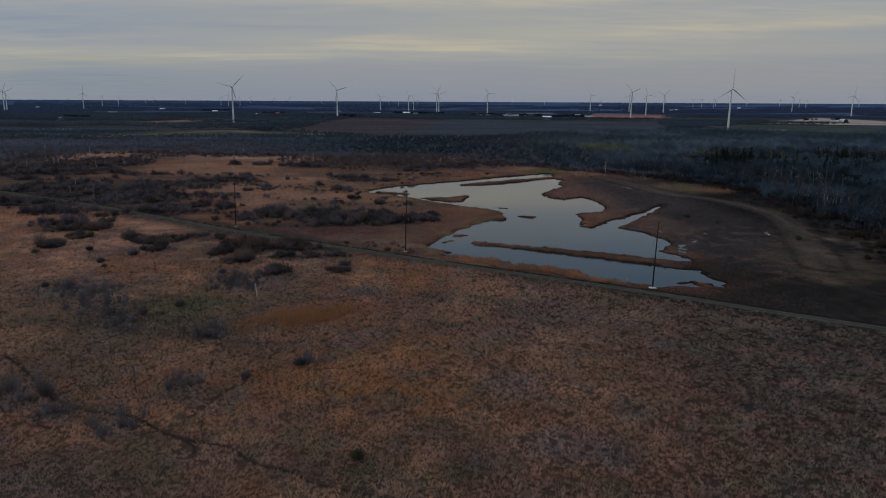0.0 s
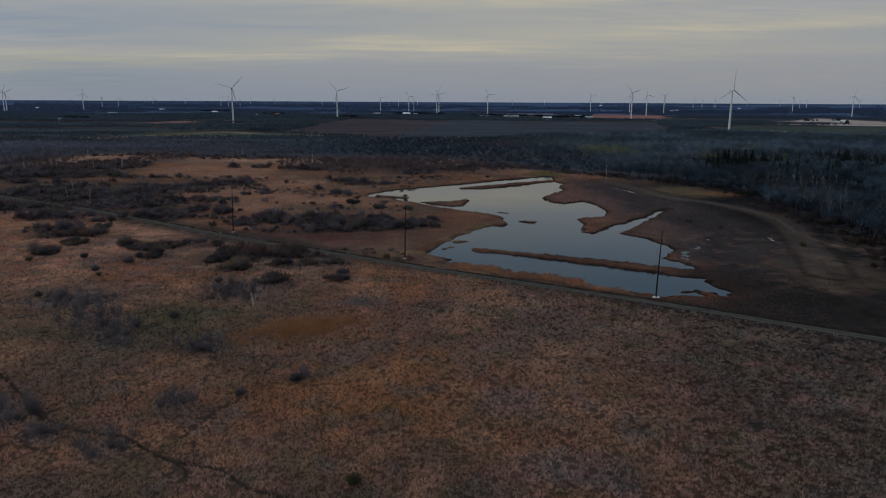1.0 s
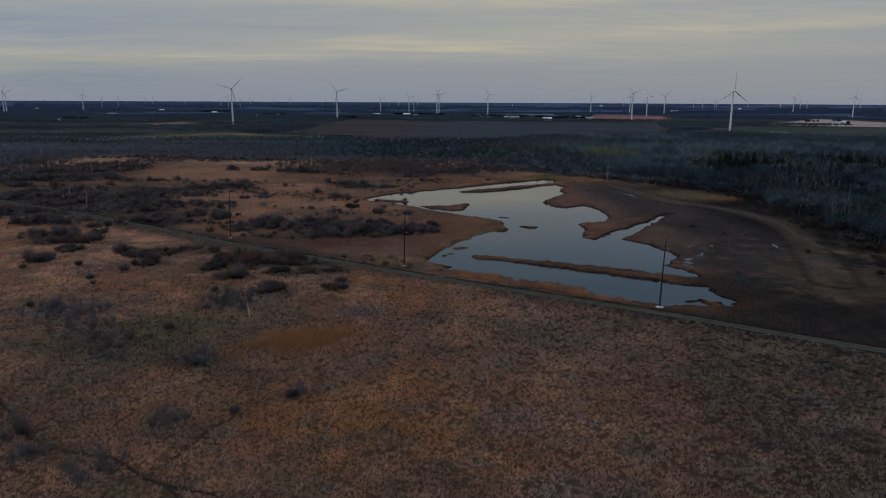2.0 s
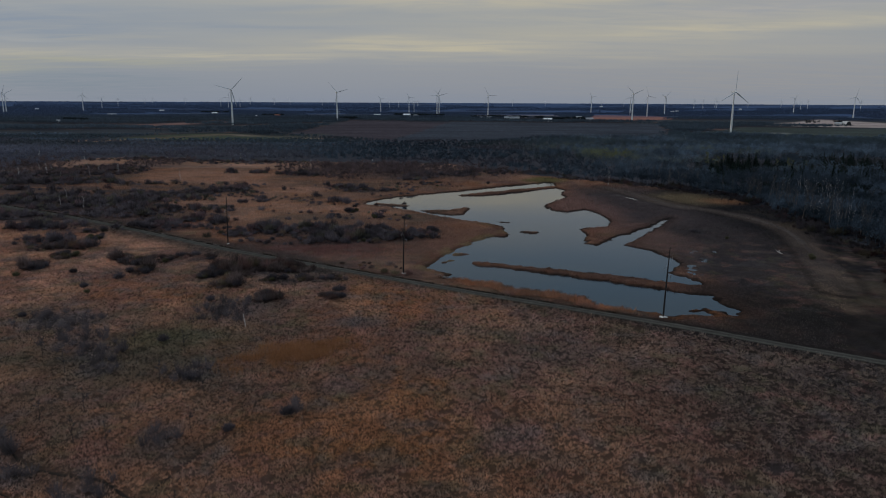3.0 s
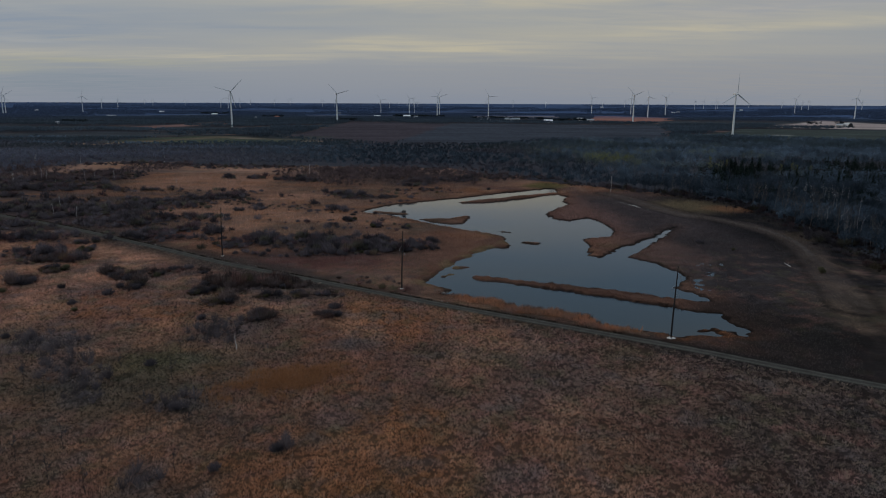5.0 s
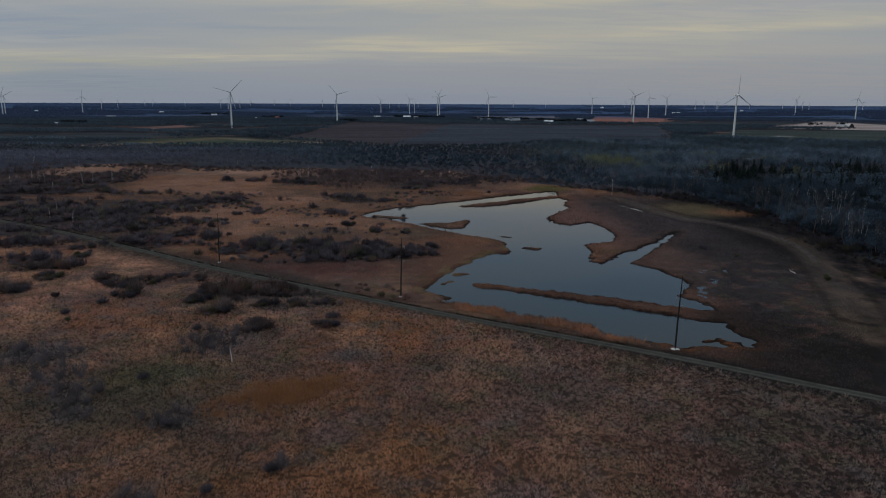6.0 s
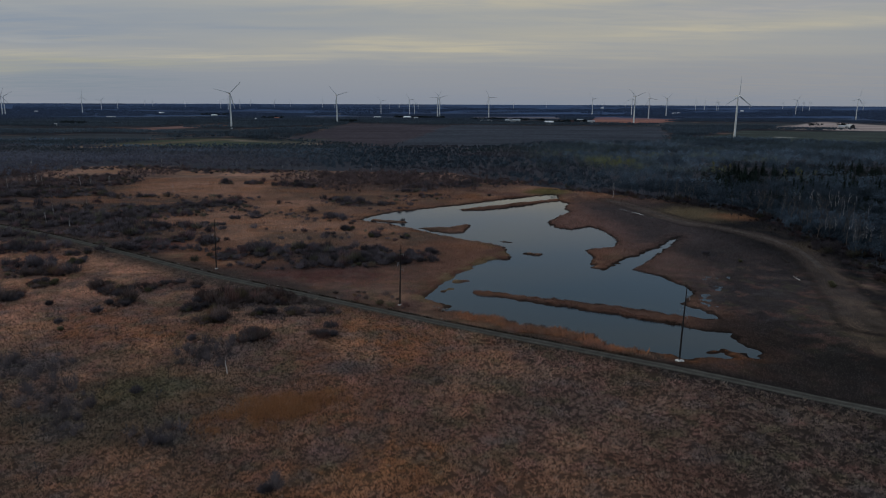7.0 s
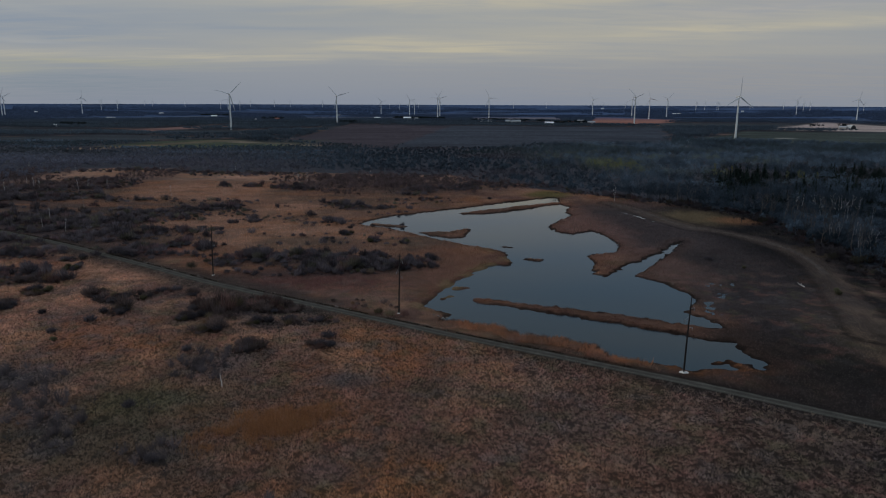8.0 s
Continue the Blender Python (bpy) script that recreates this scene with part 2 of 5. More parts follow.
# ---- the plan ----
WEST_SHORE = [(0, 234), (2, 240), (-7, 247), (2, 273), (11, 292), (18, 304), (26, 306), (28, 314), (26, 330), (18, 338), (3, 352), (-15, 371),
              (-28, 386), (-48, 400), (-43, 412), (-31, 429), (3, 454), (42, 488), (74, 511)]
EAST_SHORE = [(76, 500), (73, 480), (77, 465), (72, 445), (73, 433), (66, 421), (54, 395), (56, 383), (62, 373), (75, 383), (79, 367), (81, 350), (76, 333),
              (59, 324), (62, 314), (61, 307), (56, 292), (61, 288), (73, 306), (79, 312), (94, 331), (110, 355), (114, 358), (91, 319), (72, 290), (79, 279),
              (83, 268), (84, 259), (76, 243), (82, 230)]
SOUTH_SHORE = [(80, 212), (79, 207), (83, 199), (80, 195.5), (69, 195), (62, 194.5), (56, 198), (49, 201), (43, 204), (41, 211), (31, 217), (22, 220),
               (18, 228), (10, 230)]
POND = WEST_SHORE + EAST_SHORE + SOUTH_SHORE
# islands: chains of (x, y, half width)
ISLANDS = [[(10, 255.2, 1.6), (17, 252, 2.8), (27, 247.3, 2.8), (40, 242.2, 4.0), (52, 236.3, 4.5), (64, 228.8, 5.0), (76, 222, 5.6), (90, 219, 8)],
           [(9, 437, 1.5), (20, 442, 5.5), (34, 451, 5.5), (52, 466, 4.5), (72, 482, 4)],
           [(-11, 375, 2.5), (-5, 373, 5.5), (3, 369.5, 7.0), (11, 386, 1.5)], [(-39, 399, 1.5), (-31, 396, 3.2), (-23, 393, 1.5)],
           [(24.5, 344, 0.8), (29, 341, 1.6)], [(34.5, 316.5, 1.6), (38.5, 315.5, 1.8)], [(4, 270, 1.6), (8.5, 270.5, 1.5)], [(-1, 256.5, 1.6), (1.5, 259, 1.2)], [(68.5, 199.2, 0.9), (72.5, 200.2, 1.5), (75.5, 196.8, 2.2)]]
ROAD = [(-420, 505), (-330, 440), (-240, 381), (-181, 344), (-119, 299), (-84, 273), (-36, 242), (1.7, 218), (33, 199.5), (59, 184), (80, 170), (105, 154), (160, 118), (260, 52)]
TRACK = [(106, 480), (111, 467), (118, 440), (123.5, 412), (130, 393), (141, 379), (149, 361), (153.5, 342), (153, 320), (146, 291), (136, 262), (128, 237), (122, 220)]
# a wet ditch beside the track
DITCH = [(91, 440), (98, 442), (106, 443), (111, 430), (115, 414), (122, 398), (127, 385)]
TRAILS = [[(-90, 136), (-79, 126), (-67.5, 114.5), (-59, 110.5), (-52, 109), (-44.5, 103.5), (-39, 100.8), (-33, 99), (-27.6, 94.3), (-22, 92), (-17.6, 89), (-10, 86.4), (4, 82)],
          [(-68, 108), (-65.5, 105.6), (-59, 102.3)], [(-43.2, 102.8), (-38.4, 99.4), (-37.5, 97)], [(-43, 107), (-40.8, 113.9), (-39.6, 119.3), (-37.4, 122.4)],
          ]


def shore_distance(x, y):
    """Metres from the water's edge: positive on land, negative in the pond."""
    wob = 3.2 * (fbm(x, y, 7.0, 3.0, 4) - 0.5) + 2.4 * (rough_field(x, y, 1.9, 8.0) - 0.5)
    d = np.full(x.shape, 60.0)
    near = (x > -110) & (x < 170) & (y > 140) & (y < 570)
    px, py = x[near], y[near]
    ring = POND + POND[:1]
    inside = np.zeros(px.shape, bool)
    for (ax, ay), (bx, by) in zip(ring[:-1], ring[1:]):
        crosses = (ay > py) != (by > py)
        inside ^= crosses & (px < (bx - ax) * (py - ay) / (by - ay + 1e-9) + ax)
    e = line_distance(px, py, ring) * np.where(inside, -1, 1)
    for chain in ISLANDS:
        for (ax, ay, ar), (bx, by, br) in zip(chain[:-1], chain[1:]):
            dx, dy = bx - ax, by - ay
            s = np.clip(((px - ax) * dx + (py - ay) * dy) / (dx * dx + dy * dy), 0, 1)
            e = np.maximum(e, ar + (br - ar) * s - np.hypot(px - ax - s * dx, py - ay - s * dy))
    d[near] = e + wob[near]
    return d


def far_rise(x, y):
    """The long wooded rise at the rim of the plain."""
    r = np.clip(np.hypot(x, y), 3500, 4845)
    flat = 3500 - 4000 * np.log(1 - (r - 3500) / 1350)
    return 57.0 * (1 - r / flat)


def land(x, y):
    """Height of the ground."""
    x, y = np.atleast_1d(np.asarray(x, float)), np.atleast_1d(np.asarray(y, float))
    sd = shore_distance(x, y)
    z = np.where(sd > 0, np.minimum(sd * 0.22, 0.38), np.maximum(sd * 0.3, -1.2))
    bumps = 0.30 * (fbm(x, y, 6.0, 1.0, 3) - 0.5) + 0.5 * (fbm(x, y, 60.0, 2.0, 2) - 0.45)
    z = z + bumps * smooth(0.5, 9, sd)
    wet = np.maximum(np.maximum(oval(x, y, 99, 277, 7, 5, 0.5), oval(x, y, 88, 247, 6, 11, 0.5)), oval(x, y, 94, 262, 8, 12, 0.6) * 0.9) * smooth(0, 2, sd)
    z = z - wet * (0.05 + 0.36 * smooth(0.47, 0.70, fbm(x, y * 0.7, 2.4, 6.0, 3)))
    rd = line_distance(x, y, ROAD)
    z = z + (0.75 - z) * smooth(6.5, 2.6, rd)
    td = line_distance(x, y, TRACK)
    z = z + (0.55 - z) * smooth(5.0, 2.0, td)
    dd = line_distance(x, y, DITCH)
    z = z + (0.14 - z) * smooth(7, 3, dd)
    z = z - smooth(0.8, 0.25, dd + 1.6 * (rough_field(x, y, 2.5, 170.0) - 0.5)) * 0.4 * smooth(0.50, 0.62, rough_field(x, y, 6.0, 175.0))
    r = np.hypot(x, y)
    z = np.where(r > 900, z * 0.2 + 0.5, z)
    return z + far_rise(x, y)


def mix(c, m, colour):
    return c + (np.array(colour) - c) * m[:, None]


RUST, TAN, PLUM, ORANGE = (0.244, 0.124, 0.082), (0.38, 0.222, 0.140), (0.170, 0.108, 0.092), (0.28, 0.125, 0.052)
# the last tone carries the distance haze in its blue
MUD, OLIVE, SHADED_FLOOR, HAZED_WOOD = (0.055, 0.051, 0.054), (0.115, 0.105, 0.060), (0.043, 0.050, 0.061), (0.055, 0.084, 0.150)
# far fields: four corners of each, anticlockwise, and its colour
FIELDS = [(((-511, 983), (-204, 1068), (-378, 1214), (-467, 1172)), (0.088, 0.098, 0.060)), (((-520, 975), (-483, 967), (-356, 1163), (-379, 1215)), (0.235, 0.160, 0.105)), (((-367, 1190), (-359, 1150), (-196, 1046), (-202, 1090)), (0.20, 0.155, 0.12)),
          (((-736, 1628), (-659, 1525), (-559, 1881), (-608, 2045)), (0.175, 0.105, 0.092)), (((-271, 1170), (-73, 1012), (10, 1903), (-291, 2113)), (0.062, 0.053, 0.060)), (((-18, 1318), (32, 1310), (31, 1385), (-5, 1394)), (0.24, 0.19, 0.15)),
          (((408, 2148), (624, 2204), (924, 2696), (680, 3208)), (0.255, 0.125, 0.098)), (((57, 2732), (404, 2462), (480, 3232), (112, 3046)), (0.20, 0.165, 0.155)), (((790, 1785), (1060, 1650), (1290, 2060), (1300, 2483)), (0.36, 0.29, 0.26))]
FIELDS += [(((391, 1220), (661, 1086), (1066, 1579), (698, 1675)), (0.055, 0.064, 0.058)), (((-1208, 2443), (-869, 2765), (-1031, 3194), (-1242, 3024)), (0.105, 0.110, 0.105)), (((605, 1331), (631, 1323), (651, 1366), (631, 1376)), (0.34, 0.32, 0.29)),
           (((-85, 1010), (330, 1060), (577, 1883), (10, 1996)), (0.052, 0.058, 0.070)), (((-600, 2700), (-200, 2700), (-200, 3000), (-600, 3000)), (0.085, 0.080, 0.078)), (((900, 2900), (1700, 2900), (1820, 3200), (1020, 3200)), (0.08, 0.09, 0.08))]
FAR_THICKETS = [(-162, 366, 20, 20), (-132, 318, 14, 8), (-318, 515, 42, 40), (-262, 500, 20, 22), (-235, 395, 40, 34), (-218, 345, 30, 16), (-282, 569, 33.5, 35), (-164, 432, 18.6, 27), (-158, 446, 7.0, 10), (-186, 401, 15.6, 22), (-268, 452, 17.6, 5), (-207, 382, 17.8, 13), (-178, 367, 11.4, 6), (-284, 529, 6.2, 6), (-113, 553, 16.6, 18),
                (-150, 563, 6.7, 7), (-171, 562, 4.4, 4), (-72, 471, 6.7, 9), (-51, 457, 17.2, 8), (-139, 451, 10.6, 10), (-133, 461, 3.6, 5), (10, 561, 14.3, 19), (-22, 542, 17.2, 24), (-225, 493, 11.6, 7)]
POND_THICKETS = [(-54, 309, 40, 12), (-20, 300, 14, 6), (-140, 333, 14.1, 7), (-122, 340, 5.0, 7), (-108, 333, 4.4, 7), (-87, 304, 7.7, 5), (-77, 312, 7.4, 6), (-58, 317, 7.6, 6), (-42, 314, 8.7, 7),
                 (-31, 316, 6.3, 6), (-21, 306, 5.4, 5), (-33, 299, 5.8, 5), (-50, 299, 4.6, 4), (-16, 307, 3.8, 4), (-6, 315, 3.3, 4), (-181, 319, 14.7, 10), (-158, 309, 9.5, 4), (-49, 367, 2.6, 4),
                 (-34, 351, 2.5, 4), (-19, 349, 2.5, 4), (-56, 354, 2.5, 4), (-62, 292, 20, 7), (-38, 293, 12, 6)]
ROAD_THICKETS = [(-58, 243, 15, 6), (-160, 285, 14, 10), (-156, 273, 6.2, 4), (-146, 276, 8.4, 5), (-147, 295, 3.6, 7), (-140, 260, 4.9, 4), (-141, 243, 3.7, 4), (-118, 258, 2.7, 4), (-109, 251, 3.8, 4), (-100, 255, 4.2, 4), (-102, 238, 3.2, 4), (-91, 258, 7.0, 6),
                 (-77, 245, 3.7, 5), (-78, 232, 2.5, 4), (-68, 222, 4.1, 4), (-67, 248, 5.6, 6), (-53, 245, 8.3, 7), (-52, 227, 6.0, 4), (-40, 230, 6.9, 4), (-33, 211, 3.8, 4), (-52, 207, 3.1, 4), (-70, 236, 5.3, 4)]
THICKETS = FAR_THICKETS + POND_THICKETS + ROAD_THICKETS
# thin purple-brown saplings before the woods
SAPLINGS = [(-68, 578, 36, 62), (-258, 635, 24, 44), (-300, 560, 40, 30), (24, 538, 20, 20), (-22, 560, 30, 40), (-110, 590, 30, 34), (-370, 610, 40, 60), (-15, 598, 62, 36), (50, 560, 26, 16)]
# pale tan openings in the meadow
TAN_PATCHES = [(-338, 636, 14, 28), (-325, 684, 24, 22), (-260, 676, 10, 22), (-196, 537, 33, 44), (-128, 407, 14, 21), (-146, 389, 15, 14), (-175, 638, 22, 19), (-151, 538, 24, 32), (-94, 385, 21, 22), (-100, 354, 11, 16),
               (-58, 374, 32, 20), (4, 636, 22, 22), (-95, 455, 22, 22), (46, 546, 22, 22), (-125, 286, 16, 9), (-129, 247, 17, 12), (-127, 229, 8, 11), (-150, 500, 40, 20)]
AIRY = [(-58, 195, 8, 9), (-88, 170, 6, 7), (-79, 162, 5, 5), (-74, 152, 4, 4), (-53, 150, 5, 3.5), (-76, 116, 6, 6), (-53, 105, 3.6, 4), (-48, 122, 2.6, 4), (-66, 109, 3, 2.5), (-101, 186, 9, 7), (-28, 134, 1.5, 2)]
# small patches of other growth in the near marsh: place, size, colour
NEAR_PATCHES = [(-12, 93, 6, 4, 0), (2, 93, 4, 3.2, 0), (12, 124, 6, 6, 1), (53, 113.5, 3, 2, 2), (-20.6, 144, 5, 4, 1), (80, 150, 8, 7, 1), (83, 139, 5, 8, 1), (57, 142, 7, 9, 0), (-10, 118, 2, 5, 0), (-101, 183, 9, 8, 1),
                (-64, 173, 9, 6, 0), (-37, 126.5, 2.4, 1.8, 3), (-20, 121, 4, 4, 3), (62, 100, 8, 4, 0), (20, 100, 9, 5, 2)]
PATCH_TONES = [(0.078, 0.076, 0.048), (0.150, 0.118, 0.122), (0.120, 0.118, 0.130), (0.255, 0.135, 0.066)]


def field_mask(x, y, f, soft):
    corners = f[0]
    xs, ys = [c[0] for c in corners], [c[1] for c in corners]
    out = np.zeros(x.shape)
    near = (x > min(xs) - 80) & (x < max(xs) + 80) & (y > min(ys) - 120) & (y < max(ys) + 120)
    px, py = x[near], y[near]
    px, py = px + 24 * (fbm(px, py, 90.0, 9.0, 3) - 0.5), py + 34 * (fbm(px, py, 120.0, 4.0, 3) - 0.5)
    m = np.ones(px.shape)
    for (ax, ay), (bx, by) in zip(corners, corners[1:] + corners[:1]):
        inward = ((bx - ax) * (py - ay) - (by - ay) * (px - ax)) / math.hypot(bx - ax, by - ay)
        m *= smooth(-soft, soft, inward)
    out[near] = m
    return out


def wood_edge(y):
    return np.interp(y, [150, 200, 240, 262, 280, 302, 335, 359, 386, 430, 460, 483, 500, 560], [128, 142, 160, 164, 166, 168, 172, 172, 174, 178, 156, 142, 124, 60])


def north_edge(x):
    return np.interp(x, [-420, -368, -350, -309, -269, -201, -126, -67, -41, -6, 31, 47, 80, 100, 130], [570, 640, 690, 702, 698, 668, 672, 650, 632, 656, 600, 588, 590, 548, 520])


def wooded(x, y):
    """How densely trees stand, 0 to 1."""
    n = fbm(x, y, 70.0, 11.0, 3)
    east = smooth(-6, 10, x - wood_edge(y)) * smooth(140, 200, y)
    north = smooth(-14, 26, y - north_edge(x) + 70 * (fbm(x * 0.6, y, 38.0, 12.0, 3) - 0.5))
    west = smooth(-345, -375, x + 40 * (n - 0.5)) * smooth(520, 570, y)
    m = np.maximum(np.maximum(east, north), west * 0.7)
    far = smooth(0.44, 0.47, fbm(x, y * 1.9, 420.0, 13.0, 3))
    far = np.maximum(far, smooth(3200, 3700, np.hypot(x, y)) * 0.8)
    m = m * np.where(y > 1150, far, 1.0)
    for f in FIELDS:
        m = m * (1 - field_mask(x, y, f, 14.0))
    return m


def cover(x, y, blade_shade=False):
    """Colour of the plants that cover the ground."""
    n1, n2, n3 = fbm(x, y, 38.0, 20.0, 4), fbm(x, y, 16.0, 24.0, 4), fbm(x, y, 5.0, 28.0, 3)
    c = np.tile(np.array(RUST), (len(x), 1))
    c = mix(c, smooth(0.42, 0.66, n1) * 0.8, PLUM)
    c = mix(c, smooth(0.52, 0.68, n2) * 0.55, TAN)
    c = mix(c, smooth(0.60, 0.75, fbm(x, y, 22.0, 31.0, 4)) * 0.4, ORANGE)
    c = mix(c, smooth(0.62, 0.74, fbm(x, y, 12.0, 35.0, 4)) * 0.42, OLIVE)
    beyond = smooth(255, 300, y + 0.62 * x) * smooth(20, -10, x)
    c = mix(c, beyond * 0.6, (0.200, 0.122, 0.092))
    c = mix(c, oval(x, y, -222, 400, 62, 70, 0.4) * 0.8, (0.078, 0.066, 0.068))
    c = mix(c, oval(x, y, -162, 355, 34, 36, 0.5) * 0.6, (0.105, 0.074, 0.068))
    c = mix(c, oval(x, y, -60, 242, 26, 13, 0.5) * 0.7, (0.085, 0.066, 0.062))
    c = mix(c, oval(x, y, -310, 510, 66, 60, 0.4) * 0.8, (0.085, 0.066, 0.064))
    c = mix(c, oval(x, y, -84, 395, 46, 58, 0.5) * 0.6, (0.33, 0.190, 0.132))
    c = mix(c, beyond * 0.5 * smooth(0.46, 0.6, fbm(x * 0.6, y, 14.0, 160.0, 4)), (0.110, 0.090, 0.072))
    for t in TAN_PATCHES:
        c = mix(c, oval(x, y, *t, 0.5) * 0.85 * (0.45 + 0.55 * smooth(0.40, 0.56, fbm(x * 0.5, y, 9.0, 161.0, 4))), (0.375, 0.215, 0.150))
    c = mix(c, beyond * smooth(300, 380, y) * 0.35 * smooth(0.54, 0.64, fbm(x * 0.4, y, 7.0, 163.0, 3)), (0.36, 0.165, 0.085))
    c = mix(c, oval(x, y, -52, 283, 38, 15, 0.5) * 0.65, (0.118, 0.066, 0.058))
    c = mix(c, oval(x, y, -125, 325, 14, 12, 0.6) * 0.7, (0.21, 0.085, 0.070))
    c = mix(c, oval(x, y, -8, 118, 34, 34, 0.8) * 0.35, (0.240, 0.132, 0.070))
    for px, py, pw, ph, tone in NEAR_PATCHES:
        c = mix(c, oval(x, y, px, py, pw, ph, 0.6) * 0.6, PATCH_TONES[tone])
    c = mix(c, oval(x, y, -34, 163, 15, 9, 0.9) * 0.5, ORANGE)
    c = mix(c, oval(x, y, -18, 124, 16, 14, 0.6) * 0.25, ORANGE)
    bank = smooth(-1, 1, -(line_distance(x, y, SOUTH_SHORE) - 6.5)) * smooth(0, 1, y - 190)
    c = mix(c, bank * 0.92 * (0.55 + 0.45 * smooth(0.38, 0.5, n2)), (0.40, 0.165, 0.072))
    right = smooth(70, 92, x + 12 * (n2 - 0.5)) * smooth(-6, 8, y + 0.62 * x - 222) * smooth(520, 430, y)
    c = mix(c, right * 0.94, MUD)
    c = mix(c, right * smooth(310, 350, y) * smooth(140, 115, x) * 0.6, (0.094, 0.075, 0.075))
    # wood shade put into the ground colour: near black towards the right trees
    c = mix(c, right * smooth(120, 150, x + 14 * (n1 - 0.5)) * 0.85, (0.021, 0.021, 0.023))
    c = mix(c, oval(x, y, 70, 390, 22, 66, 0.5) * 0.8, (0.185, 0.112, 0.098))
    c = mix(c, oval(x, y, 88, 305, 14, 30, 0.5) * 0.8, (0.175, 0.110, 0.094))
    c = mix(c, oval(x, y, 143, 425, 20, 24, 0.6) * 0.8, (0.185, 0.140, 0.085))
    c = mix(c, oval(x, y, 160, 414, 11, 12, 0.6) * 0.7, (0.27, 0.140, 0.078))
    c = mix(c, oval(x, y, 101, 203, 8, 8, 0.6) * 0.5, (0.050, 0.049, 0.036))
    c = mix(c, oval(x, y, 160, 315, 8, 60, 0.8) * 0.6 * smooth(0.42, 0.58, n2), (0.120, 0.092, 0.066))
    c = mix(c, oval(x, y, 118, 225, 16, 24, 0.5) * 0.3, (0.15, 0.118, 0.092))
    c = mix(c, oval(x, y, 72, 524, 15, 17, 0.5) * 0.75, (0.135, 0.130, 0.048))
    c = mix(c, oval(x, y, 88, 562, 11, 14, 0.5) * 0.7, (0.30, 0.150, 0.082))
    # duller growth plus corner vignette, both put into the ground colour
    c = mix(c, smooth(-10, 75, x) * smooth(205, 165, y + 0.6 * x - 40) * 0.85, (0.062, 0.051, 0.049))
    c = mix(c, oval(x, y, -48, 272, 34, 14, 0.5) * 0.7, (0.150, 0.070, 0.060))
    c = mix(c, smooth(0.56, 0.68, fbm(x, y, 7.0, 44.0, 3)) * smooth(330, 260, y) * 0.45, (0.155, 0.115, 0.098))
    c = mix(c, smooth(0.60, 0.70, fbm(x, y, 9.0, 47.0, 3)) * smooth(330, 260, y) * 0.36, (0.095, 0.076, 0.058))
    near = smooth(330, 240, y)
    c = mix(c, smooth(-25, -50, x) * smooth(215, 185, y) * (0.20 + 0.45 * smooth(0.42, 0.6, fbm(x * 0.6, y, 8.0, 355.0, 3))), (0.128, 0.093, 0.072))
    c = mix(c, smooth(0.58, 0.70, fbm(x, y, 4.2, 111.0, 3)) * near * 0.5, (0.215, 0.118, 0.098))
    c = mix(c, smooth(0.62, 0.72, fbm(x, y, 4.6, 117.0, 3)) * near * 0.4, (0.108, 0.100, 0.060))
    c = mix(c, smooth(0.62, 0.72, fbm(x, y, 5.5, 123.0, 3)) * near * 0.38, (0.115, 0.102, 0.100))
    sd = shore_distance(x, y)
    isle = smooth(9, 4, sd) * smooth(200, 215, y) * np.where((x > 8) | (y < 236), 1.0, 0.35)
    c = mix(c, isle * np.where((x > 48) & (y > 250), 0.15, 0.6), (0.175, 0.098, 0.072))
    c = mix(c, oval(x, y, 84, 212, 14, 16, 0.4) * 0.8, (0.062, 0.050, 0.046))
    c = mix(c, smooth(1.6, 0.8, sd) * 0.85, (0.026, 0.022, 0.020))
    c = mix(c, oval(x, y, 4, 300, 16, 46, 0.5) * 0.6, (0.215, 0.108, 0.074))
    for t in THICKETS:
        c = mix(c, oval(x, y, *t, 0.4) * (0.35 + 0.45 * smooth(0.44, 0.56, n2)), (0.074, 0.059, 0.059))
    for t in SAPLINGS:
        c = mix(c, oval(x, y, *t, 0.5) * 0.55, (0.105, 0.076, 0.070))
    rd = line_distance(x, y, ROAD)
    c = mix(c, smooth(5.5, 2.4, rd + 2.5 * (n3 - 0.5)) * 0.65, (0.060, 0.054, 0.044))
    c = mix(c, smooth(15, 5, rd + 6 * (n2 - 0.5)) * smooth(-25, -45, x) * smooth(-200, -170, x) * 0.8, (0.072, 0.060, 0.054))
    c = mix(c, smooth(7, 2, sd) * smooth(9, 5, line_distance(x, y, WEST_SHORE)) * smooth(236, 245, y) * smooth(345, 325, y) * smooth(40, 20, x) * smooth(0.45, 0.6, n3) * 0.6, (0.215, 0.165, 0.090))
    c = mix(c, oval(x, y, -22, 186, 9, 5, 0.5) * 0.6, (0.100, 0.098, 0.102))
    c = mix(c, oval(x, y, -66, 172, 15, 10, 0.6) * 0.55, (0.095, 0.098, 0.055))
    c = mix(c, oval(x, y, -72, 156, 32, 12, 0.7) * 0.62 * smooth(0.38, 0.55, n2 + 0.05), (0.072, 0.068, 0.050))
    c = mix(c, oval(x, y, 100, 147, 26, 12, 0.6) * 0.4, (0.045, 0.040, 0.036))
    c = mix(c, oval(x, y, 92, 180, 24, 14, 0.5) * 0.75, (0.060, 0.051, 0.048))
    c = mix(c, smooth(8.5, 3.0, rd + 4 * (n2 - 0.5)) * smooth(20, 70, x) * 0.7, (0.055, 0.047, 0.045))
    c = mix(c, oval(x, y, 126, 182, 24, 16, 0.6) * 0.4, (0.040, 0.039, 0.036))
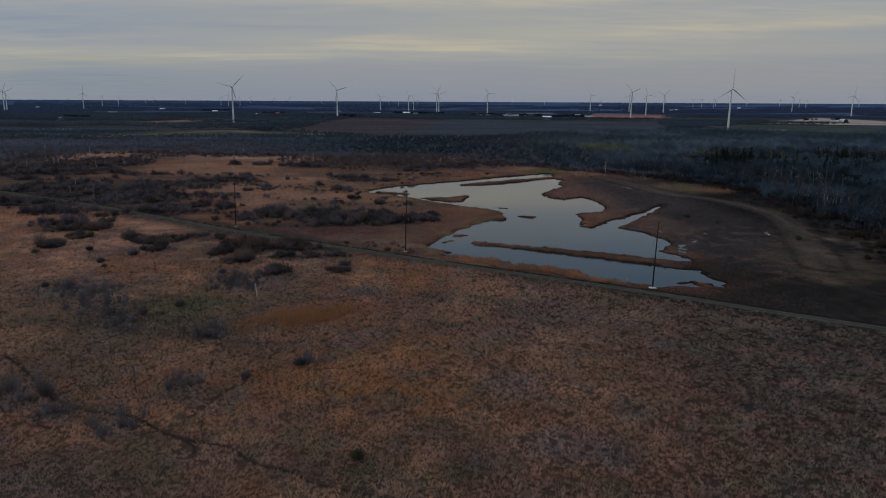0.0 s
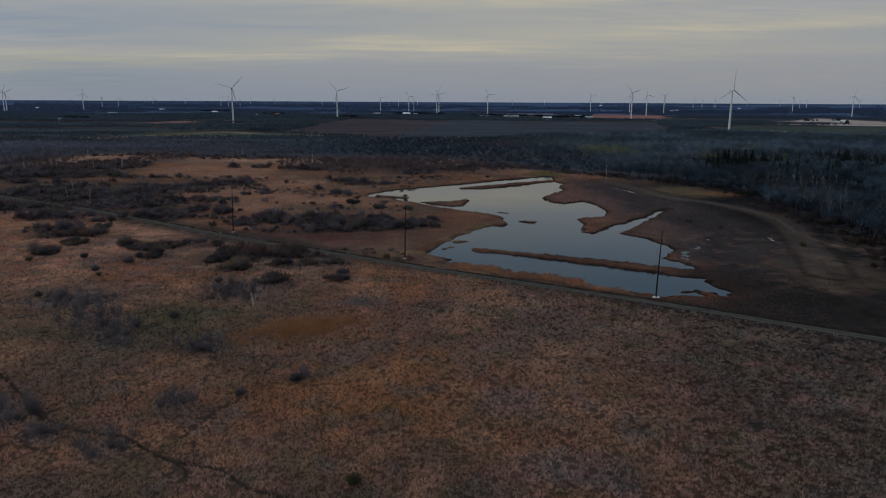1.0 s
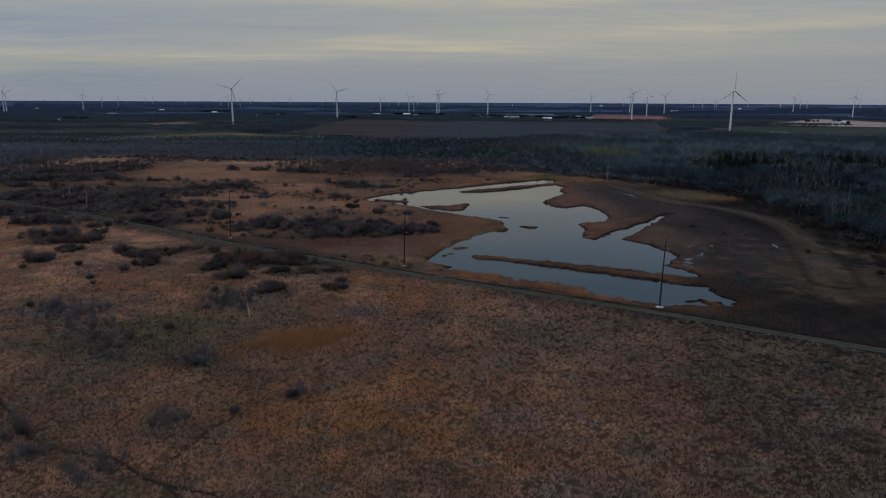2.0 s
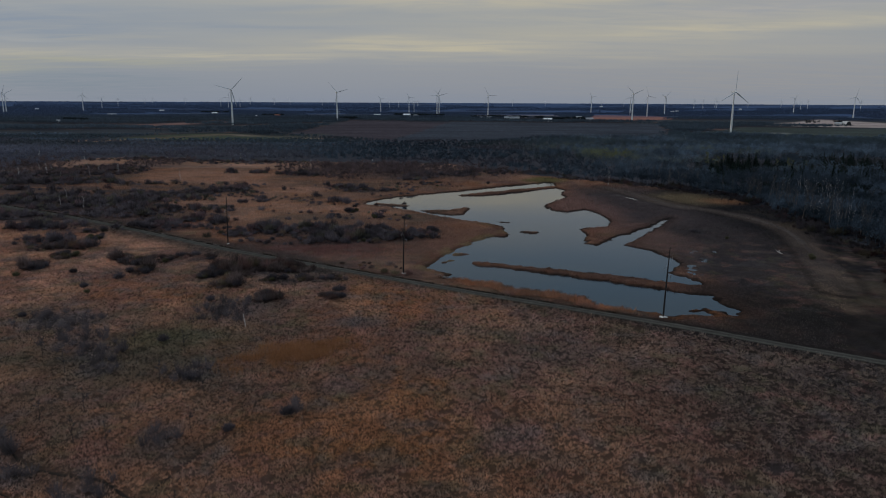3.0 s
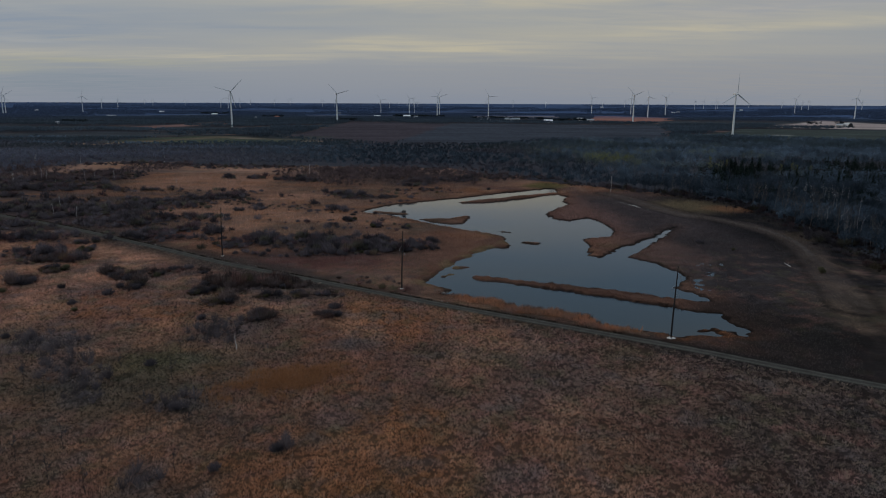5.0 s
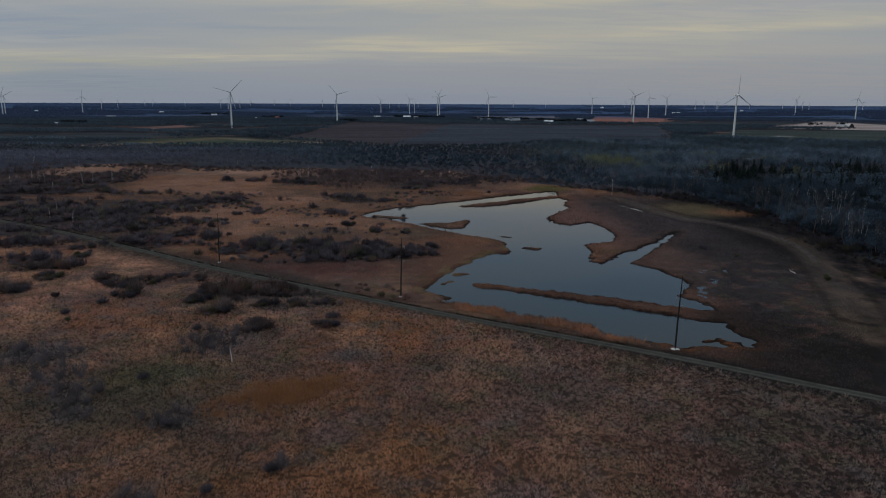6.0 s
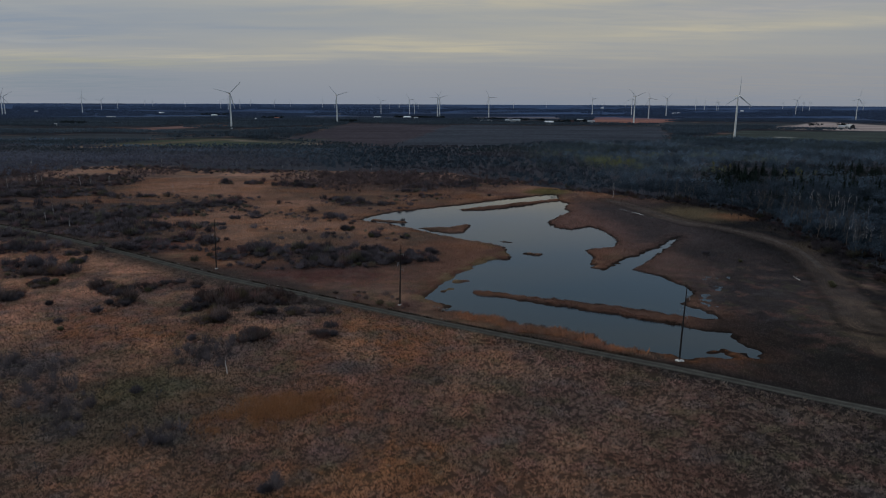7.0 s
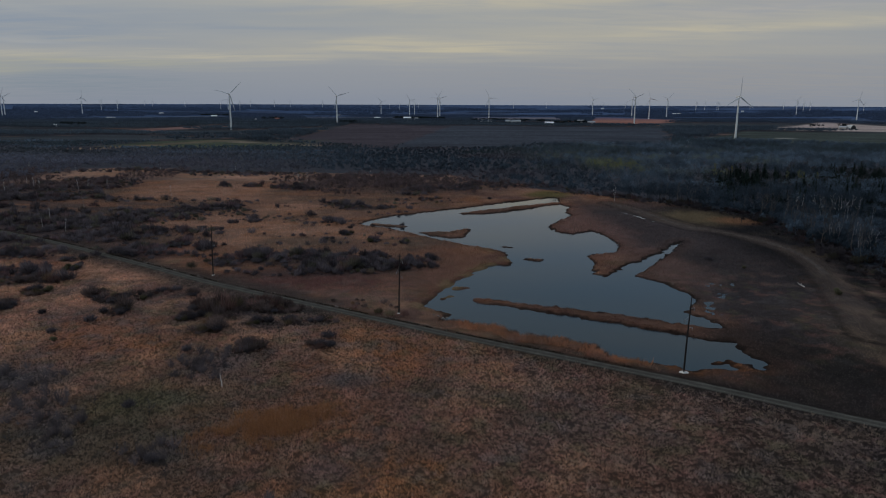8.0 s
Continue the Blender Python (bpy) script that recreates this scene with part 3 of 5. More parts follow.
    c = mix(c, oval(x, y, 104, 192, 11, 6, 0.5) * 0.4, (0.040, 0.039, 0.034))
    c = mix(c, oval(x, y, 123, 213, 11, 11, 0.7) * 0.5 * smooth(0.4, 0.56, n3 + 0.05), (0.175, 0.140, 0.090))
    c = mix(c, oval(x, y, 130, 226, 12, 8, 0.5) * 0.5, (0.16, 0.125, 0.09))
    for px, py, pw, ph in ((117, 222, 4.2, 10), (113, 201.5, 5, 5.5), (147, 274, 2.4, 14), (131, 240, 4, 9)):
        c = mix(c, oval(x, y, px, py, pw, ph, 0.7) * 0.75 * smooth(0.36, 0.52, n3 + 0.06), (0.250, 0.175, 0.125))
    for t in AIRY:
        c = mix(c, oval(x, y, *t, 0.6) * 0.6, (0.125, 0.108, 0.108))
    td = line_distance(x, y, TRACK)
    c = mix(c, smooth(9.0, 2.5, td + 6 * (n2 - 0.5)) * 0.62, (0.125, 0.096, 0.082))
    c = mix(c, smooth(2.2, 0.6, np.abs(td - 7 + 3 * (n1 - 0.5))) * (x < 150) * 0.5, (0.035, 0.030, 0.028))
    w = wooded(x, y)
    # forest floor with the shade under trees in its colour, deeper far off
    c = mix(c, smooth(0.25, 0.8, w) * 0.93, SHADED_FLOOR)
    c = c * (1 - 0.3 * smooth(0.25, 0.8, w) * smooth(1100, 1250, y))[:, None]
    d = np.hypot(x, y)
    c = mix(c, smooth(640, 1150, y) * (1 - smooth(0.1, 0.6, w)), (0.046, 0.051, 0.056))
    for f in FIELDS:
        c = mix(c, field_mask(x, y, f, 7.0), f[1])
    streaks = smooth(0.43, 0.54, fbm(x * 0.2, y, 24.0, 210.0, 4)) * smooth(960, 990, y) * smooth(1260, 1200, y) * smooth(-180, -220, x) * smooth(-520, -480, x)
    c = mix(c, streaks * 0.7, (0.050, 0.058, 0.046))
    strips = (rough_field(x * 0.15, y, 18.0, 50.0) - 0.5) * smooth(900, 1000, d)
    c = c * (1 + 0.5 * strips)[:, None]
    # distance haze painted over the far plain as a blue tint
    c = mix(c, smooth(2500, 3500, d) * (0.6 + 0.4 * smooth(0.35, 0.5, fbm(x, y * 2.2, 300.0, 17.0, 3))), HAZED_WOOD)
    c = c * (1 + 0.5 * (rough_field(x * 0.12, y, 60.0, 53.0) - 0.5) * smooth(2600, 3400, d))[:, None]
    # shade down between the grass blades, put into the ground colour
    if blade_shade:
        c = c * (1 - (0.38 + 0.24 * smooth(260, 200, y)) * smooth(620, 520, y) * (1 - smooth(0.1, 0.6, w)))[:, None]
    return c * (0.82 + 0.36 * n3)[:, None]


def axis(low, high, step, reach, growth):
    core = np.arange(low, high + step / 2, step)
    tail, s, p = [], step, high
    while p < reach:
        s *= growth
        p += s
        tail.append(p)
    tail = np.array(tail)
    return np.concatenate([(low + high) - tail[::-1], core, tail]) if low + high == 0 else (core, tail)


# ---- ground ----
gx = axis(-130, 130, 1.1, 4860, 1.035)
core, tail = axis(70, 520, 1.1, 4860, 1.03)
gy = np.concatenate([70 - (tail - 520)[::-1][::2], core, tail])
gx, gy = gx[np.abs(gx) < 5200], gy[np.abs(gy) < 5200]
X, Y = np.meshgrid(gx, gy)
fx, fy = X.ravel(), Y.ravel()
far_off = np.maximum(1, np.hypot(fx, fy) / 4848)
fx, fy = fx / far_off, fy / far_off
i = np.arange(len(gy) - 1)[:, None] * len(gx) + np.arange(len(gx) - 1)
quads = np.stack([i, i + 1, i + 1 + len(gx), i + len(gx)], -1).reshape(-1, 4)
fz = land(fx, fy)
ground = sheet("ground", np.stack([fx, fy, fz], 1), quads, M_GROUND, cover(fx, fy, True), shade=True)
tagged(ground, "russet brown marsh and farmland reaching to the horizon", "ground", kind="structure")

water = sheet("water", [(-62, 180, 0), (138, 180, 0), (138, 524, 0), (-62, 524, 0)], [(0, 1, 2, 3)], M_WATER)
tagged(water, "still grey-blue marsh pond reflecting the overcast sky", "pond", kind="structure")


def ribbon(name, points, profile, mat, step, lift, wobble=0.0, tones=None):
    """A strip laid along a plan line; profile: (sideways, height) pairs."""
    mid, side = along_line(points, step)
    n, k = len(mid), len(profile)
    v = np.zeros((n, k, 3))
    for j, (off, h) in enumerate(profile):
        o = off + (wobble * (rough_field(mid[:, 0], mid[:, 1], 2.3, j * 3.0) - 0.5) if wobble else 0)
        v[:, j, :2] = mid + side * np.atleast_1d(o)[:, None]
        v[:, j, 2] = h
    v[:, :, 2] += land(v[:, :, 0].ravel(), v[:, :, 1].ravel()).reshape(n, k) + lift
    i = np.arange(n - 1)[:, None] * k + np.arange(k - 1)
    return sheet(name, v.reshape(-1, 3), np.stack([i, i + k, i + k + 1, i + 1], -1).reshape(-1, 4), mat, None if tones is None else np.tile(np.array(tones)[:, None] * np.array((1.0, 0.95, 0.82)), (n, 1)), shade=True)


road = ribbon("road", ROAD, [(-1.9, -0.25), (-1.55, 0.02), (-0.9, -0.02), (-0.4, 0.05), (0.4, 0.05), (0.9, -0.02), (1.55, 0.02), (1.9, -0.25)], M_GRAVEL, 1.5, 0.08, 0.35, (0.038, 0.058, 0.080, 0.052, 0.054, 0.084, 0.058, 0.034))
tagged(road, "narrow grey gravel road on a low bank through the marsh", "road", kind="structure")
track = ribbon("track", TRACK[:10], [(-2.4, -0.4), (-1.5, -0.02), (-0.8, -0.06), (0.0, 0.01), (0.8, -0.06), (1.5, -0.02), (2.4, -0.4)], M_TRACK, 1.5, 0.10, 0.8)
tagged(track, "worn pale dirt track curving past the wood edge", "track", kind="structure")
for line in TRAILS:
    trail = ribbon("trail", line, [(-0.24, -0.1), (-0.13, 0.0), (0.13, 0.0), (0.24, -0.1)] if len(line) > 4 else [(-0.17, -0.1), (-0.08, 0.0), (0.08, 0.0), (0.17, -0.1)], M_MUD, 0.6, 0.10 if len(line) > 4 else 0.06, 0.4)
    tagged(trail, "narrow dark muddy animal trail through dry grass", "trail", kind="structure")


# ---- grass and reeds ----
def blades(name, x, y, height, width, lean, colours, mat, label, category, sink=0.15):
    """Many single grass blades, each a slim triangle, as one mesh."""
    n = len(x)
    turn, tip = rng.random(n) * math.tau, rng.random(n) * math.tau
    z = land(x, y) - sink
    dx, dy = np.cos(turn) * width / 2, np.sin(turn) * width / 2
    out = lean * height * (0.35 + rng.random(n))
    v = np.zeros((n, 3, 3))
    v[:, 0] = np.stack([x - dx, y - dy, z], 1)
    v[:, 1] = np.stack([x + dx, y + dy, z], 1)
    v[:, 2] = np.stack([x + np.cos(tip) * out, y + np.sin(tip) * out, z + sink + height], 1)
    ob = sheet(name, v.reshape(-1, 3), np.arange(n * 3).reshape(-1, 3), mat, np.repeat(colours, 3, axis=0))
    return tagged(ob, label, category, kind="stuff")


def off_ways(x, y):
    keep = (line_distance(x, y, ROAD) > 2.6) & (line_distance(x, y, TRACK) > 0.8)
    for t in TRAILS:
        keep &= line_distance(x, y, t) > 0.33 + 0.22 * rough_field(x, y, 2.0, 350.0)
    return keep


def scatter(n, x0, x1, y0, y1, slope=0.0):
    """Random plan points in a strip that widens with y."""
    y = y1 * np.sqrt(rng.random(n) * (1 - (y0 / y1) ** 2) + (y0 / y1) ** 2) if slope else y0 + (y1 - y0) * rng.random(n)
    u = rng.random(n)
    return (x0 + (x1 - x0) * u) * (y / y1 if slope else 1), y


def shades(x, y, gain=1.0, spread=0.35):
    return cover(x, y) * (gain * (1 + spread * (rng.random(len(x)) * 2 - 1)))[:, None]


def road_y(x):
    return np.interp(x, [p[0] for p in ROAD], [p[1] for p in ROAD])


# the near marsh, tussock by tussock, with dark gaps between them
ty, tx = np.meshgrid(np.arange(66, 336, 0.70), np.arange(-236, 212, 0.70))
cx, cy = tx.ravel() + rng.normal(0, 0.20, tx.size), ty.ravel() + rng.normal(0, 0.20, tx.size)
ok = (np.abs(cx) < 0.70 * cy + 4) & (cy < road_y(cx) - 2)
cx, cy = cx[ok], cy[ok]
lump = 0.5 * fbm(cx, cy, 3.2, 40.0, 3) + 0.5 * rough_field(cx, cy, 1.3, 41.0)
ok = off_ways(cx, cy) & (rough_field(cx, cy * 1.15, 0.95, 315.0) > 0.22 + 0.07 * smooth(-20, 40, cx))
cx, cy, lump = cx[ok], cy[ok], lump[ok]
k = np.where(cy < 170, 12, 8)
far_in = np.repeat(smooth(150, 230, cy), k)
turn, out = rng.random(k.sum()) * math.tau, 0.05 + 0.27 * rng.random(k.sum())
x, y = np.repeat(cx, k) + np.cos(turn) * out, np.repeat(cy, k) + np.sin(turn) * out
tall = np.repeat((0.22 + 0.50 * lump) * (0.7 + 0.6 * rng.random(len(cx))), k) * (0.65 + 0.5 * rng.random(len(x)))
tone = 0.80 + (0.25 + 0.35 * smooth(-30, 40, cx)) * rng.random(len(cx)) ** 2 + 0.22 * (rough_field(cx, cy, 3.0, 305.0) - 0.5)
col = shades(x, y, 2.25, 0.18) * np.repeat(tone, k)[:, None]
pale = np.repeat(rng.random(len(cx)) < 0.05 + 0.13 * smooth(-10, 40, cx), k)
col = mix(col, pale * 0.55, (0.43, 0.325, 0.245))
blades("marsh_grass", x, y, tall, (0.13 + 0.09 * rng.random(len(x))) * (1 + 0.4 * far_in), 1.15, col, M_BLADES, "dry russet marsh grass in dense matted tussocks", "marsh grass")

# the marsh beyond the road
x, y = scatter(270000, -340, 330, 150, 600, 1.0)
nx, ny = scatter(110000, -110, 190, 150, 340, 1.0)
x, y = np.concatenate([x, nx]), np.concatenate([y, ny])
ok = off_ways(x, y) & (shore_distance(x, y) > 0.5) & (wooded(x, y) < 0.85) & (line_distance(x, y, DITCH) > 4.5) & (y > road_y(x)) & (shore_distance(x, y) > 0.8)
x, y = x[ok], y[ok]
near_by = 0.45 + 0.55 * smooth(220, 400, y)
blades("meadow_grass", x, y, (0.45 + 0.5 * rng.random(len(x))) * near_by, (0.22 + 0.2 * rng.random(len(x))) * near_by, 0.9, shades(x, y, 1.4, 0.24), M_BLADES, "tan and rust coloured dry meadow grass", "meadow grass")

# reeds along the water
x, y = rng.random(620000) * 190 - 60, 186 + rng.random(620000) * 330
sd = shore_distance(x, y)
ok = (sd > np.where((y > 236) & (x < 32), 1.25, 0.25)) & (sd < 2.6 + 5.0 * smooth(9, 5, line_distance(x, y, SOUTH_SHORE)) + 4.5 * rough_field(x, y, 9.0, 60.0) ** 2) & off_ways(x, y)
x, y = x[ok], y[ok]
reedy = np.maximum(smooth(0.3, 0.55, rough_field(x, y, 12.0, 63.0)), smooth(7, 4, line_distance(x, y, SOUTH_SHORE))) * np.where(((x > 55) & (y > 250)) | ((x < 8) & (y > 236)), 0.0, 1.0)
islet = line_distance(x, y, [(24, 344), (29, 341)]), line_distance(x, y, [(34, 317), (39, 315)]), line_distance(x, y, [(4, 270), (9, 270)]), line_distance(x, y, [(-1, 256), (2, 259)])
ok = ((x < 66 + 6 * rng.random(len(x))) | (y > 250)) & (np.hypot(x - 58, y - 190.5) > 5.5) & ((x < 49 + 5 * rng.random(len(x))) | (y > 204))
weedy = np.where(np.minimum(np.minimum(islet[0], islet[1]), np.minimum(islet[2], islet[3]))[ok] < 3.5, 0.45, 1.0)
x, y, reedy = x[ok], y[ok], reedy[ok]
south = smooth(10, 6, line_distance(x, y, SOUTH_SHORE)) * smooth(238, 232, y)
blades("reeds", x, y, (0.26 + 0.32 * reedy + 0.5 * south) * weedy * (0.7 + 0.5 * rng.random(len(x))), 0.14 + 0.10 * rng.random(len(x)), 0.75, shades(x, y, 1.15, 0.2) * (1 + 0.45 * south - 0.22 * (1 - south) * smooth(20, 40, x))[:, None] * weedy[:, None], M_BLADES, "rusty dry reeds fringing the pond and its islets", "reeds")

# rank dark grass and pale stalks along the road's pond side
mid, side = along_line(ROAD, 0.05)
keep = (mid[:, 0] > -300) & (mid[:, 0] < 45)
mid, side = mid[keep], side[keep]
off = 2.0 + np.abs(rng.normal(0, 0.35, len(mid)))
x, y = mid[:, 0] + side[:, 0] * off, mid[:, 1] + side[:, 1] * off
tone = np.where(rng.random(len(x)) < 0.72, 0.036, 0.15) * (0.6 + 0.8 * rng.random(len(x)))
ok = rough_field(x, y, 3.0, 260.0) > 0.34
x, y, tone = x[ok], y[ok], tone[ok]
blades("verge_grass", x, y, 0.22 + 0.32 * rng.random(len(x)), 0.22 + 0.16 * rng.random(len(x)), 0.5, np.array((1.0, 0.82, 0.66)) * tone[:, None], M_BLADES, "dark rank grass with pale stalks along the road's edge", "verge grass")

# pale crushed stones washed out along the road's pond side
sx = -128 + 140 * rng.random(240)
ok = rough_field(sx, sx * 0, 5.0, 340.0) > 0.42
sx = sx[ok]
sy = road_y(sx) + 3.3 + rng.normal(0, 0.35, len(sx))
sz, ss = land(sx, sy), 0.09 + 0.14 * rng.random(len(sx)) ** 2
corner = np.array([(1, 0, 0), (-0.4, 0.9, 0), (-0.7, -0.8, 0), (0.1, 0.1, 0.8)])
v = corner[None] * ss[:, None, None] * (0.7 + 0.6 * rng.random((len(sx), 4, 1))) + np.stack([sx, sy, sz + 0.1], 1)[:, None]
f = np.array([(0, 1, 3), (1, 2, 3), (2, 0, 3)])[None] + 4 * np.arange(len(sx))[:, None, None]
tagged(sheet("verge_stones", v.reshape(-1, 3), f.reshape(-1, 3), M_STONE), "pale crushed stones scattered along the road's edge", "stones", kind="stuff")

# tall orange reed bed
u, w = rng.normal(0, 10.5, 19000), rng.normal(0, 5.4, 19000)
x, y = -33 + u * 0.84 - w * 0.54, 162.3 + u * 0.54 + w * 0.84
clump = 0.55 * rough_field(x, y, 5.5, 150.0) + 0.45 * rough_field(x, y, 1.8, 21.0)
ok = clump - 0.42 * np.hypot(u / 15, w / 7.5) ** 1.5 > 0.02 + 0.32 * rng.random(len(x))
x, y, clump = x[ok], y[ok], clump[ok]
blades("reed_bed", x, y, 0.8 + 1.5 * clump * rng.random(len(x)), 0.05 + 0.05 * rng.random(len(x)), 0.35, np.array((0.335, 0.168, 0.084)) * (0.58 + 0.35 * clump[:, None] + 0.55 * rng.random((len(x), 1))), M_BLADES, "tall orange reed bed standing in the marsh", "reeds")


# ---- shrubs ----
def twig_fan(n, radius, height, seed, thick, shell=0.0):
    """Slim twigs springing from a root in a ragged dome: corners of n triangles."""
    r = np.random.default_rng(seed)
    a, s = r.random(n) * math.tau, np.sqrt(r.random(n))
    tx, ty = np.cos(a) * s * radius, np.sin(a) * s * radius
    tz = height * (0.35 + 0.65 * np.sqrt(np.maximum(0, 1 - s * s * 0.8))) * (0.6 + 0.5 * r.random(n))
    f = 0.05 + shell + (0.6 - shell * 0.5) * r.random(n)
    bx, by, bz = tx * f, ty * f, tz * f * 0.75
    w = thick * (0.6 + 0.8 * r.random(n))
    b = r.random(n) * math.tau
    v = np.zeros((n, 3, 3))
    v[:, 0] = np.stack([bx - np.cos(b) * w, by - np.sin(b) * w, bz], 1)
    v[:, 1] = np.stack([bx + np.cos(b) * w, by + np.sin(b) * w, bz], 1)
    v[:, 2] = np.stack([tx + r.normal(0, 0.12, n), ty + r.normal(0, 0.12, n), tz], 1)
    return v.reshape(-1, 3)


def limb(bm, a, b, ra, rb, sides=5):
    """A tapered round bar from a to b."""
    a, b = Vector(a), Vector(b)
    q = (b - a).to_track_quat("Z", "Y").to_matrix()
    rings = []
    for p, r in ((a, ra), (b, rb)):
        rings.append([bm.verts.new(p + q @ Vector((math.cos(i * math.tau / sides) * r, math.sin(i * math.tau / sides) * r, 0))) for i in range(sides)])
    for i in range(sides):
        bm.faces.new((rings[0][i], rings[0][(i + 1) % sides], rings[1][(i + 1) % sides], rings[1][i]))
    bm.faces.new(rings[0][::-1])
    bm.faces.new(rings[1])


def shrub(name, seed, radius, height, mat, label, n=320):
    root = new(name)
    r = random.Random(seed)
    for i in range(4):
        a = r.random() * math.tau
        e = (math.cos(a) * radius * 0.5, math.sin(a) * radius * 0.5, height * r.uniform(0.5, 0.8))
        bm = bmesh.new()
        limb(bm, (math.cos(a) * 0.15, math.sin(a) * 0.15, -0.3), e, 0.06, 0.02, 4)
        part("stem", bm, M_BARK, root)
    v = twig_fan(n, radius, height, seed, 0.07, 0.28)
    sheet("twig_crown", v, np.arange(len(v)).reshape(-1, 3), mat, parent=root)
    return tagged(root, label, "shrub", "marsh shrubs")


SHRUBS = [shrub("shrub", 11, 1.6, 2.3, M_TWIG, "leafless dark brown shrub in dry marsh grass"), shrub("shrub", 12, 2.2, 2.8, M_TWIG, "broad leafless dark grey shrub in the marsh"),
          shrub("shrub", 13, 1.3, 1.9, M_OLIVE, "small olive budding shrub in dry grass"), shrub("shrub", 14, 2.6, 2.2, M_TWIG, "low spreading leafless shrub in dry grass")]
SINGLES = [(-123.2, 235), (-104.6, 227.6), (-139.3, 230.3), (-137.6, 240), (-110.7, 217.6), (-67.3, 203.9), (-106.7, 211.6), (-28.8, 131.4), (-37.5, 125), (-115.6, 396.7),
           (-151.5, 395.5), (-49.9, 384.7), (-98.8, 254.8), (-107, 246.2), (-118, 262.3), (-113.8, 250.2), (-99.2, 234.9), (-78.4, 239), (-48.8, 207), (-32.3, 216.2),
           (-111.5, 187.8), (-67, 169.8), (118.5, 301), (110, 315.7), (28.7, 494.5), (-114.2, 376.6), (-6.5, 477.3), (-125, 382), (-124, 358), (-52.6, 147.3), (-12.8, 95.5), (134.5, 262), (136, 266)]


def set_down(thing, x, y, turn, size, first):
    m = pose(x, y, float(land(x, y)[0]) - 0.05, 0, 0, turn)
    if first:
        thing.matrix_basis = m @ Matrix.Diagonal((size, size, size, 1))
        return thing
    ob = copy_thing(thing, m)
    ob.scale = (size, size, size)
    return ob


r = random.Random(5)
used = set()
for i, (sx, sy) in enumerate(SINGLES):
    j = 2 if i > 30 else 0 if i in (7, 8) else i % 4
    set_down(SHRUBS[j], sx, sy, r.random() * 360, r.uniform(0.75, 1.15), j not in used)
    used.add(j)
count = 0
while count < 200:
    t = r.choice(THICKETS) if r.random() < 0.4 else r.choice(POND_THICKETS + ROAD_THICKETS)
    a, s = r.random() * math.tau, math.sqrt(r.random()) * 1.05
    sx, sy = t[0] + math.cos(a) * s * t[2], t[1] + math.sin(a) * s * t[3]
    if not off_ways(np.array([sx]), np.array([sy]))[0] or shore_distance(np.array([sx]), np.array([sy]))[0] < 5.0:
        continue
    if sx < -70 and 0 < float(road_y(sx)) - sy < 4.5:
        continue
    set_down(SHRUBS[r.randrange(4)], sx, sy, r.random() * 360, r.uniform(0.6, 1.25), False)
    count += 1

# thickets of brush, past counting
VARIANTS = [twig_fan(170, 2.1, 2.3, 40 + i, 0.065, 0.32) for i in range(5)]


SPARSE = [twig_fan(90, 2.2, 2.3, 90 + i, 0.11, 0.32) for i in range(5)]


def brush(name, pts, sizes, tints, label):
    v, c = [], []
    z = land(pts[:, 0], pts[:, 1])
    for i, (p, s, t) in enumerate(zip(pts, sizes, tints)):
        a = rng.random() * math.tau
        w = (VARIANTS if p[1] < 330 else SPARSE)[i % 5] * s * np.array((1.0, 1.0, rng.uniform(0.8, 1.6)))
        v.append(np.stack([w[:, 0] * math.cos(a) - w[:, 1] * math.sin(a) + p[0], w[:, 0] * math.sin(a) + w[:, 1] * math.cos(a) + p[1], w[:, 2] + z[i] - 0.1], 1))
        c.append(np.tile(t, (len(w), 1)))
    v, c = np.concatenate(v), np.concatenate(c)
    return tagged(sheet(name, v, np.arange(len(v)).reshape(-1, 3), M_WOODS, c), label, "brush", kind="stuff")


pts = []
for t in THICKETS:
    n = int(t[2] * t[3] * (0.62 if t[1] > 280 else 1.0)) + 6
    a, s = rng.random(n) * math.tau, rng.random(n) ** 0.6 * 1.2
    tx, ty = t[0] + np.cos(a) * s * t[2], t[1] + np.sin(a) * s * t[3]
    ok = fbm(tx * 0.7, ty, 10.0, 220.0, 3) > (0.34 if t[1] < 280 else 0.40)
    pts.append(np.stack([tx[ok], ty[ok]], 1))
n = 6500
bx, by = scatter(n, -320, 170, 230, 600, 1.0)
ok = (fbm(bx * 0.4, by, 24.0, 70.0, 3) > 0.62) & (bx < 40 - 0.06 * by)
for t in TAN_PATCHES:
    ok &= (oval(bx, by, *t, 0.3) < 0.5) | (rng.random(n) < 0.06)
pts.append(np.stack([bx[ok], by[ok]], 1))
# low scrub along the wood's edge
n = 900
by = 205 + rng.random(n) * 330
bx = wood_edge(by) + rng.normal(4, 7, n)
pts.append(np.stack([bx, by], 1))
n = 900
bx = -380 + rng.random(n) * 480
pts.append(np.stack([bx, north_edge(bx) - 8 - np.abs(rng.normal(0, 14, n))], 1))
n = 420
bx, by = scatter(n, -170, -20, 290, 480, 1.0)
ok = fbm(bx * 0.4, by, 9.0, 225.0, 3) > 0.56
bx, by = bx[ok], by[ok]
pts.append(np.stack([bx, by], 1))
pts = np.concatenate(pts)
ok = off_ways(pts[:, 0], pts[:, 1]) & (shore_distance(pts[:, 0], pts[:, 1]) > np.where(pts[:, 0] > -20, 7.0, 2.5)) & (line_distance(pts[:, 0], pts[:, 1], ROAD) > np.where(pts[:, 0] < -60, 2.9, 4.0)) & (line_distance(pts[:, 0], pts[:, 1], TRACK) > 4.0)
drop = road_y(pts[:, 0]) - pts[:, 1]
